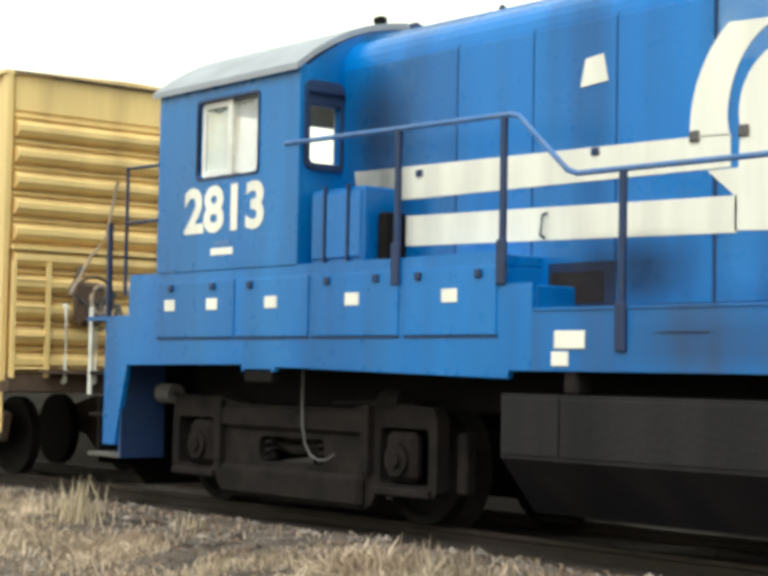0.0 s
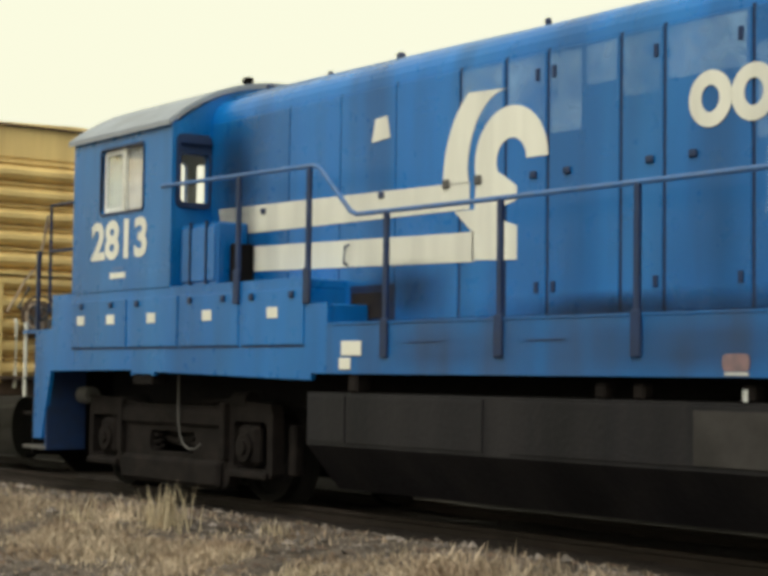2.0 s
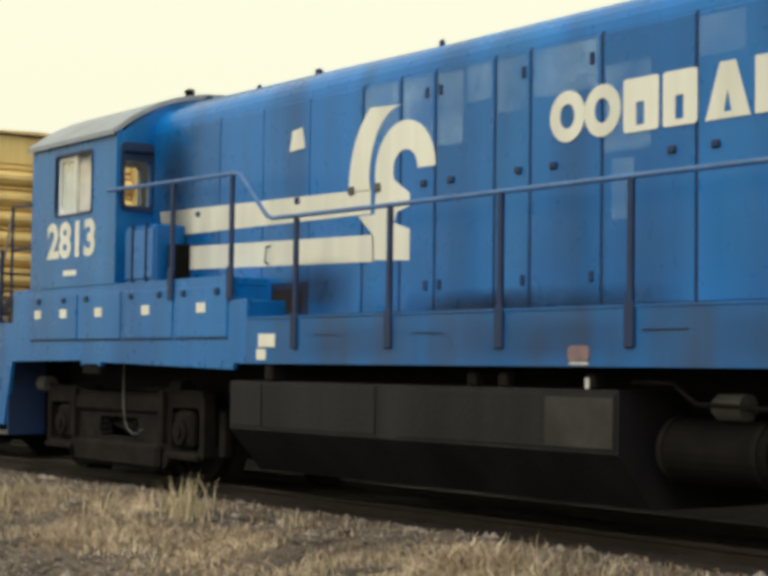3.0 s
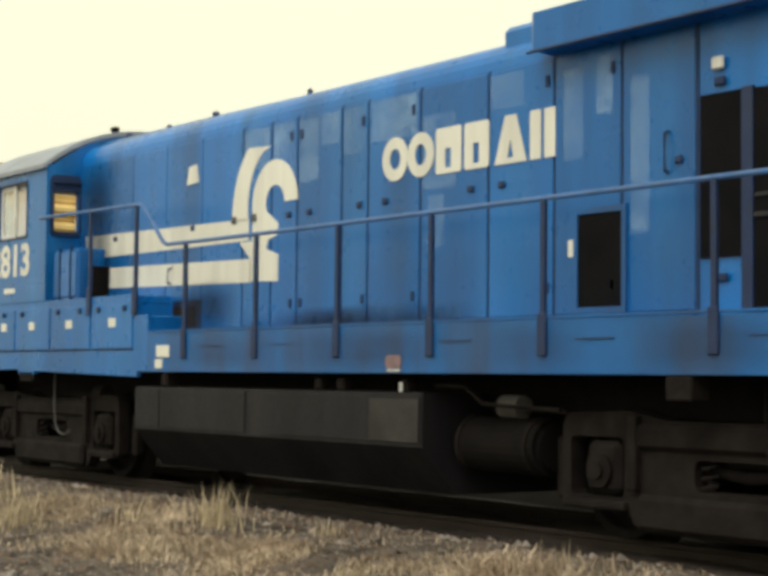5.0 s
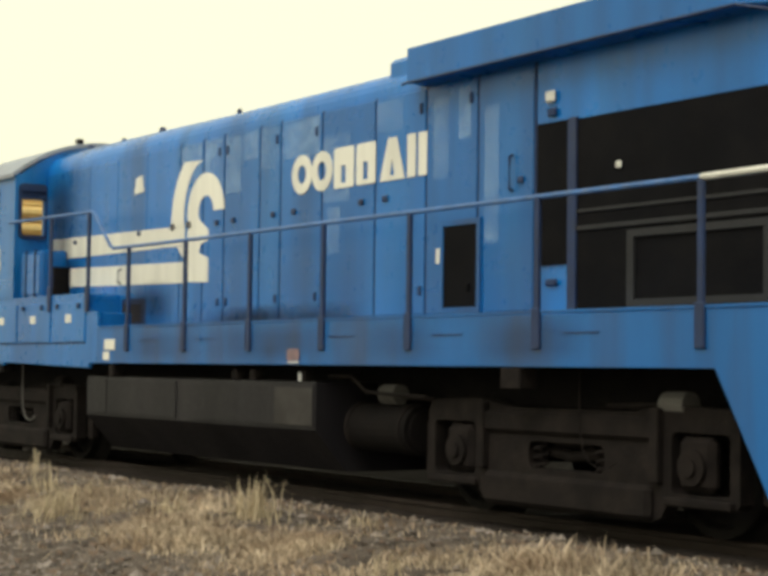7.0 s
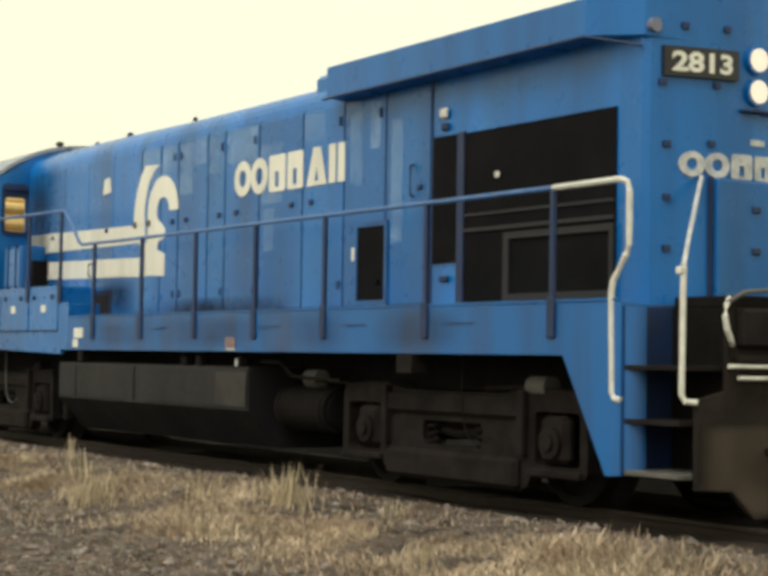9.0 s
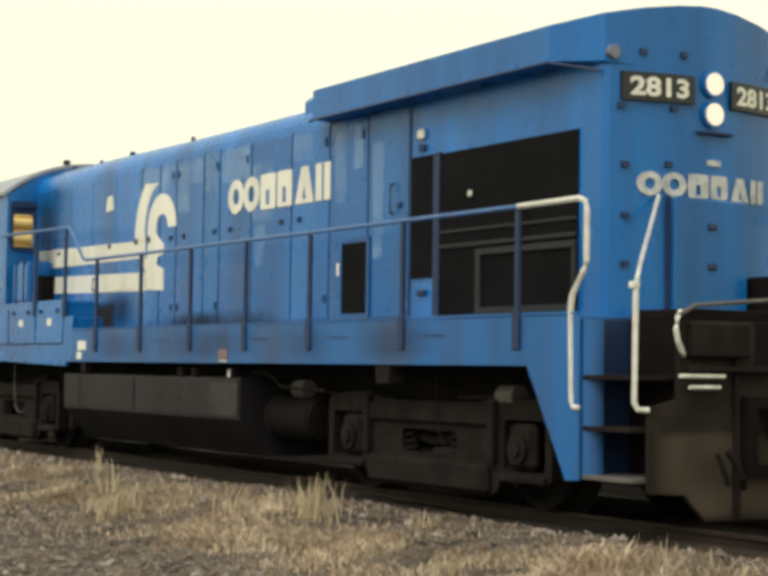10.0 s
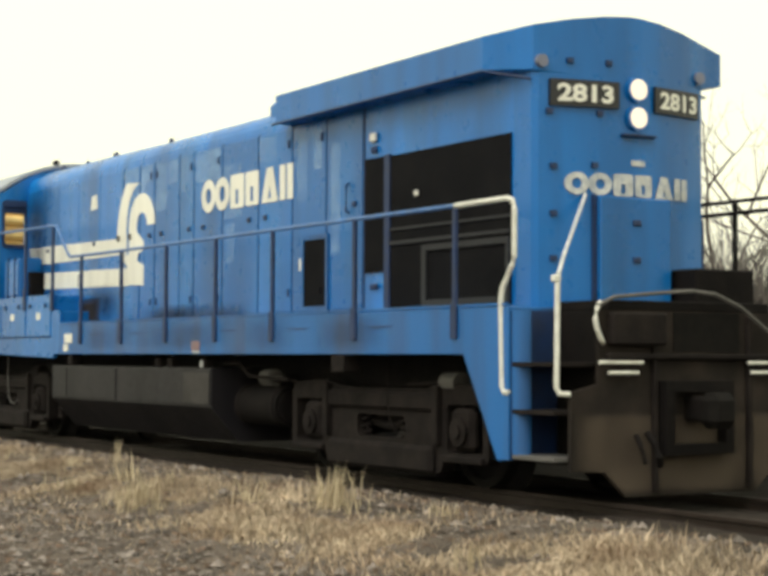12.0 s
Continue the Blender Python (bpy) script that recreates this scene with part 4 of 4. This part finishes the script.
for y in (-1.48, -1.05):
    part("ladder_rail", box(BX + 0.07, BX + 0.11, y - 0.025, y + 0.025, 1.15, 2.45), YELLOW, boxcar)
for z in (1.25, 1.62, 1.95, 2.25):
    part("ladder_rung", tube([(BX + 0.09, -1.48, z), (BX + 0.09, -1.05, z)], 0.018, 6), YELLOW, boxcar)
part("brake_housing", box(BX + 0.02, BX + 0.22, -0.72, -0.40, 1.75, 2.25, 0.05), RUST, boxcar)
part("brake_wheel", tube([(BX + 0.26, -0.56 + 0.26 * math.cos(radians(a_)), 2.05 + 0.26 * math.sin(radians(a_))) for a_ in range(0, 361, 20)], 0.018, 6), RUST, boxcar)
for y in (-0.85, -0.46):
    part("grab_iron", tube([(BX + 0.12, y, 1.10), (BX + 0.16, y, 1.12), (BX + 0.16, y, 1.96), (BX + 0.12, y, 1.98)], 0.026), GRAB, boxcar, "white vertical grab iron")
part("brake_chain", tube([(BX + 0.2, -0.70, 2.42), (BX + 0.22, -0.85, 2.15), (BX + 0.2, -0.62, 1.98), (BX + 0.2, -0.45, 2.0)], 0.03), HOSE, boxcar)
part("crossover_step", box(BX, BX + 0.25, -1.1, 1.1, 1.20, 1.24), RUST, boxcar)
shank = part("coupler", box(BX - 0.2, BX + 1.0, -0.09, 0.09, 0.72, 0.94, 0.02), BLACK, boxcar)
part("knuckle", box(BX + 0.98, BX + 1.27, -0.20, 0.16, 0.66, 0.98, 0.06), RUST, shank)
part("sill_step", tube([(BX - 0.1, -1.5, 1.1), (BX - 0.1, -1.5, 0.55), (BX - 0.5, -1.5, 0.55), (BX - 0.5, -1.5, 1.1)], 0.02, 6), YELLOW, boxcar)
part("brake_hose", tube([(BX + 0.3, -0.35, 1.0), (BX + 0.5, -0.38, 0.75), (BX + 0.75, -0.3, 0.42), (BX + 1.05, -0.2, 0.40), (BX + 1.3, -0.25, 0.7)], 0.025), RUST, boxcar)
for cx in (BX - 2.0, BX - 11.0):
    for s in (-1, 1):
        part("truck_side", plate([(cx - 1.3, 0.72), (cx - 1.2, 0.4), (cx - 0.7, 0.4), (cx - 0.4, 0.2), (cx + 0.4, 0.2), (cx + 0.7, 0.4), (cx + 1.2, 0.4), (cx + 1.3, 0.72), (cx + 0.5, 0.9), (cx - 0.5, 0.9)], [], "y", s * 1.05, s * 1.15), RUST, boxcar)
    for dx in (-0.88, 0.88):
        for s in (-1, 1):
            part("car_wheel", add_disc(bmesh.new(), cx + dx, s * 0.75 - 0.06, 0.46, 0.46, 0.12, "y", 24), STEEL, boxcar)

# ---------- ground and track ----------
GROUND = material("gravelly_soil", (0.115, 0.092, 0.076), 0.95, 0, 0.45, (0.026, 0.021, 0.018), 0.9, 1.6, 1.0, 24, spec=0.15)
# cinders, with the shade under the train darkened into the colour
BALLAST = material("shade_darkened_cinder", (0.034, 0.027, 0.023), 0.95, 0, 0.35, (0.014, 0.012, 0.011), 0.6, 6.0, 0.9, 30, island=0.4, spec=0.15)
STONE = material("pale_gravel_stone", (0.185, 0.160, 0.146), 0.9, 0, 0.3, (0.12, 0.10, 0.08), 0.6, 9.0, 0.4, 40, island=0.65, spec=0.2)
STRAW = material("dry_straw_grass", (0.46, 0.375, 0.28), 0.85, 0, 0.3, (0.17, 0.10, 0.06), 0.8, 0.9, island=0.55, spec=0.15)
LITTER = material("brown_leaf_litter", (0.12, 0.08, 0.058), 0.9, 0, 0.3, None, 0, 3.0, island=0.6, spec=0.15)
WEED = material("bleached_dead_stalk", (0.50, 0.42, 0.29), 0.85, 0, 0.25, (0.3, 0.23, 0.15), 0.4, 2.5, island=0.3, spec=0.15)
TIE = material("weathered_sleeper_wood", (0.045, 0.036, 0.03), 0.9, 0, 0.3, (0.09, 0.075, 0.06), 0.4, 3.0, 0.5, 30, vary=0.25)
BARK = material("grey_bark", (0.13, 0.105, 0.085), 0.9, 0, 0.25, (0.06, 0.05, 0.04), 0.5, 4.0, 0.5, 20)
BRUSH = material("bare_grey_brush", (0.10, 0.085, 0.075), 0.95, 0, 0.4, (0.35, 0.33, 0.30), 0.6, 0.4)


def lie(x, y):
    """Height of the ground: a low cinder bed, a berm beside it, and falling land towards the road."""
    def ease(a, b, v):
        k = min(1, max(0, (v - a) / (b - a)))
        return k * k * (3 - 2 * k)
    near = -0.14 + 0.15 * ease(-1.45, -2.15, y) - 0.33 * ease(-2.3, -5.2, y)
    far = -0.14 - 0.15 * ease(2.0, 5.0, y)
    z = near if y < 0 else far
    if -30 < x < 25 and -9 < y < 6:
        z += 0.035 * noise.noise((x * 0.9, y * 0.9, 0)) + 0.025 * noise.noise((x * 3.1, y * 3.1, 4))
    return z


def steps(dense0, dense1, gap, reach):
    out = list(np.arange(dense0, dense1, gap))
    step, a, b = gap, dense0, dense1
    while b < reach:
        step *= 1.5
        a, b = a - step, b + step
        out = [a] + out + [b]
    return out


def grid_ground():
    xs, ys = steps(-22, 12, 0.13, 2500), steps(-7, -0.8, 0.11, 2500)
    verts = [(x, y, lie(x, y)) for y in ys for x in xs]
    n = len(xs)
    faces = [(j * n + k, j * n + k + 1, (j + 1) * n + k + 1, (j + 1) * n + k) for j in range(len(ys) - 1) for k in range(n - 1)]
    me = bpy.data.meshes.new("ground")
    me.from_pydata(verts, [], faces)
    for p in me.polygons:
        p.use_smooth = True
    me.materials.append(GROUND)
    return tagged(new("ground", me), "dry gravelly soil with dead grass beside the track", "ground", kind="structure")


grid_ground()


def scatter(name, count, place, build, mat, label, category):
    rng = random.Random(name)
    verts, faces = [], []
    for _ in range(count):
        at = place(rng)
        if at:
            v, f = build(rng, *at)
            faces += [tuple(q + len(verts) for q in one) for one in f]
            verts += v
    me = bpy.data.meshes.new(name)
    me.from_pydata(verts, [], faces)
    me.materials.append(mat)
    return tagged(new(name, me), label, category, kind="stuff")


def stone(rng, x, y, size):
    z = lie(x, y) + size * 0.15
    r = [size * rng.uniform(0.6, 1.2) for _ in range(6)]
    t = rng.uniform(0, 6.3)
    c, s = math.cos(t), math.sin(t)
    v = [(x + r[0] * c, y + r[0] * s, z), (x - r[1] * s, y + r[1] * c, z), (x - r[2] * c, y - r[2] * s, z), (x + r[3] * s, y - r[3] * c, z),
         (x + 0.2 * size * c, y, z + 0.7 * r[4]), (x, y, z - 0.6 * r[5])]
    return v, [(0, 1, 4), (1, 2, 4), (2, 3, 4), (3, 0, 4), (1, 0, 5), (2, 1, 5), (3, 2, 5), (0, 3, 5)]


def blade(rng, x, y, high, lean=0.9, wide=0.0045):
    z, t = lie(x, y) - 0.01, rng.uniform(0, 6.3)
    h = high * rng.uniform(0.5, 1.15)
    l = lean * rng.uniform(0.1, 1.0) * h
    dx, dy, q = math.cos(t) * l, math.sin(t) * l, rng.uniform(0, 6.3)
    wx, wy = wide * math.cos(q), wide * math.sin(q)
    v = [(x - wx, y - wy, z), (x + wx, y + wy, z), (x + 0.4 * dx + 0.8 * wx, y + 0.4 * dy + 0.8 * wy, z + 0.6 * h), (x + 0.4 * dx - 0.8 * wx, y + 0.4 * dy - 0.8 * wy, z + 0.6 * h),
         (x + dx, y + dy, z + h)]
    return v, [(0, 1, 2, 3), (3, 2, 4)]


def straw_blade(rng, x, y, high):
    return blade(rng, x, y, high, 1.9 if rng.random() < 0.6 else 0.7, rng.uniform(0.003, 0.0075))


def bed_spot(rng):
    return rng.uniform(-24, 13), rng.uniform(-1.9, 1.6), rng.uniform(0.02, 0.045)


def soil_spot(rng):
    y = -1.5 - 5.0 * rng.random() if rng.random() < 0.6 else rng.uniform(-6.8, -4.3)
    return rng.uniform(-18, 11), y, rng.uniform(0.006, 0.024) if rng.random() < 0.95 else rng.uniform(0.025, 0.07)


def patch(x, y):
    return noise.noise((x * 0.55, y * 0.9, 7)) + 0.5 * noise.noise((x * 1.7, y * 1.9, 2))


def straw_spot(rng):
    x, y = rng.uniform(-16, 11), rng.gauss(-3.5, 0.42)
    if y > -2.1 or y < -4.9 or patch(x, y) < rng.uniform(-0.25, 0.32):
        return None
    return x, y, 0.07 + 0.24 * max(0.0, patch(x, y)) * rng.random() ** 2


def thin_spot(rng):
    x, y = rng.uniform(-20, 11), rng.uniform(-6.0, -1.75)
    if patch(x + 30, y) < rng.uniform(-0.2, 0.5) + (0.25 if y < -4.5 else 0):
        return None
    return x, y, 0.06


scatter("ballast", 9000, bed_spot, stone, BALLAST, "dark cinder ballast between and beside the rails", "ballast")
scatter("gravel", 36000, soil_spot, stone, STONE, "loose pale gravel on bare soil", "gravel")
scatter("dry_grass", 105000, straw_spot, straw_blade, STRAW, "straw-coloured dead grass in clumps", "grass")
scatter("thin_grass", 14000, thin_spot, blade, STRAW, "short sparse dead grass", "grass")


def leaf(rng, x, y, size):
    z, t = lie(x, y) + 0.012, rng.uniform(0, 6.3)
    c, q = size * math.cos(t), size * math.sin(t)
    return [(x + c, y + q, z + rng.uniform(0, 0.02)), (x - 0.6 * q, y + 0.6 * c, z), (x - c, y - q, z + rng.uniform(0, 0.02)), (x + 0.6 * q, y - 0.6 * c, z)], [(0, 1, 2, 3)]


scatter("leaf_litter", 4500, lambda rng: (rng.uniform(-16, 11), rng.uniform(-6.2, -1.9), rng.choice((0.015, 0.025, 0.035, 0.055))), leaf, LITTER, "brown dead leaves scattered over the soil", "leaves")


def stalks(rng, x, y, high):
    v, f = blade(rng, x, y, high, 0.6, 0.006)
    return v, f


def stalk_spot(rng):
    k = rng.randrange(30)
    if k < 5:
        return 2.1 + rng.gauss(0, 0.09) + (0.45 if k == 3 else 0), -3.0 + rng.gauss(0, 0.07), 0.36
    r2 = random.Random(k * 7 + 1)
    return r2.uniform(-10, 9) + rng.gauss(0, 0.10), r2.uniform(-4.0, -2.6) + rng.gauss(0, 0.08), r2.uniform(0.16, 0.30)


scatter("dead_weeds", 620, stalk_spot, stalks, WEED, "bleached dead weed stalks standing in tufts", "weeds")

track = tagged(thing("railway_track", "worn steel rails on weathered wooden sleepers", "railway track"), kind="structure")
RAIL_SECTION = [(-0.07, -0.17), (0.07, -0.17), (0.07, -0.155), (0.012, -0.135), (0.012, -0.045), (0.036, -0.035), (0.036, -0.006), (0.03, 0.0), (-0.03, 0.0), (-0.036, -0.006), (-0.036, -0.035), (-0.012, -0.045), (-0.012, -0.135), (-0.07, -0.155)]
for s in (-1, 1):
    part("rail", plate([(s * 0.755 + u, v) for u, v in RAIL_SECTION], [], "x", -400, 60), RAILHEAD, track, "worn steel rail")
sleeper_mesh = mesh_of(box(-0.115, 0.115, -1.30, 1.30, -0.32, -0.165, 0.012), "sleeper", TIE)
for k in range(90):
    ob = new("sleeper", sleeper_mesh)
    ob.parent = track
    ob.location = (-34 + 0.55 * k + random.uniform(-0.03, 0.03), random.uniform(-0.05, 0.05), random.uniform(-0.01, 0.01))
    ob.rotation_euler[2] = random.uniform(-0.02, 0.02)


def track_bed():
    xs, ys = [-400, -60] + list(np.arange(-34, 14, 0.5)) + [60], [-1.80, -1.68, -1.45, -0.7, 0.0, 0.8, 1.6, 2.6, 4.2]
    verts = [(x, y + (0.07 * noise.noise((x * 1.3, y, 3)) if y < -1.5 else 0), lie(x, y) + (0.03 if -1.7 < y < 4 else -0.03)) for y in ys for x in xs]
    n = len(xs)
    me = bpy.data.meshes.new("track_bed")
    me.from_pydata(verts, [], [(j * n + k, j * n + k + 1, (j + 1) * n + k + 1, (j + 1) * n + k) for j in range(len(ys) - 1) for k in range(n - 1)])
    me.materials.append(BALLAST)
    return tagged(new("track_bed", me), "cinder bed under the rails, darkened in colour for the train's shade", "track bed", kind="structure")


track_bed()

# added bank, its dark foot set close to hide lit ground under the train
def far_bank():
    xs, ys = [-400, -120] + list(np.arange(-60, 30, 1.0)) + [60], [1.62, 2.1, 3.2, 5.0, 7.0, 8.5, 11.0, 16.0]
    hs = [-0.20, 0.10, 0.60, 1.05, 1.3, 1.25, 0.9, -0.35]
    verts = [(x, y, h + (0.16 * noise.noise((x * 0.5, y * 0.8, 9)) if h > 0.3 else 0)) for y, h in zip(ys, hs) for x in xs]
    n = len(xs)
    me = bpy.data.meshes.new("far_bank")
    me.from_pydata(verts, [], [(j * n + k, j * n + k + 1, (j + 1) * n + k + 1, (j + 1) * n + k) for j in range(len(ys) - 1) for k in range(n - 1)])
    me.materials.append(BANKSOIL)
    return tagged(new("bank", me), "low dark cinder bank beyond the track", "bank", kind="structure")


far_bank()

# ---------- bare trees beyond the track ----------
def tree(x, y, high, seed):
    rng = random.Random(seed)
    root = thing("tree", "leafless grey deciduous tree standing beyond the track", "tree", "bare trees")
    root.location = (x, y, -0.3)
    trunk, crown = bmesh.new(), bmesh.new()

    def grow(bm, p, d, length, r, depth):
        q, path = p.copy(), [p.copy()]
        for _ in range(4):
            d = (d + Vector((rng.gauss(0, 0.11), rng.gauss(0, 0.11), rng.gauss(0.04, 0.06)))).normalized()
            q = q + d * length / 4
            path.append(q.copy())
        n = 6 if depth < 2 else 4 if depth < 3 else 3
        rings = []
        for k, pt in enumerate(path):
            rr = r * (1 - 0.5 * k / 4)
            u = d.orthogonal().normalized()
            w = d.cross(u)
            rings.append([bm.verts.new(pt + rr * (math.cos(2 * math.pi * a / n) * u + math.sin(2 * math.pi * a / n) * w)) for a in range(n)])
        for ra, rb in zip(rings, rings[1:]):
            for k in range(n):
                bm.faces.new((ra[k], ra[(k + 1) % n], rb[(k + 1) % n], rb[k]))
        if depth < 5:
            for k in range(rng.choice((2, 3, 3)) if depth < 4 else 2):
                side = Vector((rng.gauss(0, 1), rng.gauss(0, 1), rng.gauss(0.1, 0.5))).normalized()
                nd = (d * 0.75 + side * rng.uniform(0.45, 0.8)).normalized()
                grow(crown, path[-1] if k < 2 else path[2], nd, length * rng.uniform(0.58, 0.8), r * rng.uniform(0.42, 0.6), depth + 1)
    grow(trunk, Vector((0, 0, 0)), Vector((0, 0, 1)), high * 0.32, high * 0.014, 0)
    part("trunk", trunk, BARK, root)
    part("crown", crown, BARK, root, "bare twiggy branches")
    return root


def out_there(px_turn, far):
    y = radians(px_turn)
    return EYE[0] - far * math.sin(y), EYE[1] + far * math.cos(y)


for turn, far, high, seed in ((46.6, 62, 15.5, 5), (48.6, 75, 13, 8), (44.2, 66, 16, 11), (42.0, 70, 15, 14), (39.0, 80, 17, 21)):
    tree(*out_there(turn, far), high, seed)


def bank_blade(rng, x, y, h):
    v, f = blade(rng, x, y, h, 0.6, 0.02)
    return [(a_, b_, c_ + 1.2) for a_, b_, c_ in v], f


scatter("thicket", 13000, lambda rng: (rng.uniform(-18, 4), rng.uniform(7.0, 12.0), rng.uniform(0.8, 2.8)), bank_blade, BRUSH, "dense grey leafless thicket on the bank", "thicket")


def brush_spot(rng):
    x, y = out_there(rng.uniform(36, 52), rng.uniform(78, 105))
    return x, y, rng.uniform(2.0, 5.0)


scatter("brush", 9000, brush_spot, lambda rng, x, y, h: blade(rng, x, y, h, 0.5, 0.05), BRUSH, "tangled grey leafless brush far behind the track", "brush")


# ---------- what moves ----------
def rolled(t):
    for (ta, sa), (tb, sb) in zip(ROLLED, ROLLED[1:]):
        if ta <= t <= tb:
            return sa + (sb - sa) * (t - ta) / (tb - ta)
    return ROLLED[-1][1]


def motions():
    for car in (loco, boxcar):
        walk(car, [(t, pose(-s, 0, 0)) for t, s in ROLLED])
    for axle, x in WHEELSETS:
        walk(axle, [(k * 0.25, pose(x, 0, 0.51, 0, -math.degrees(rolled(k * 0.25) / 0.51), 0)) for k in range(49)])


motions()
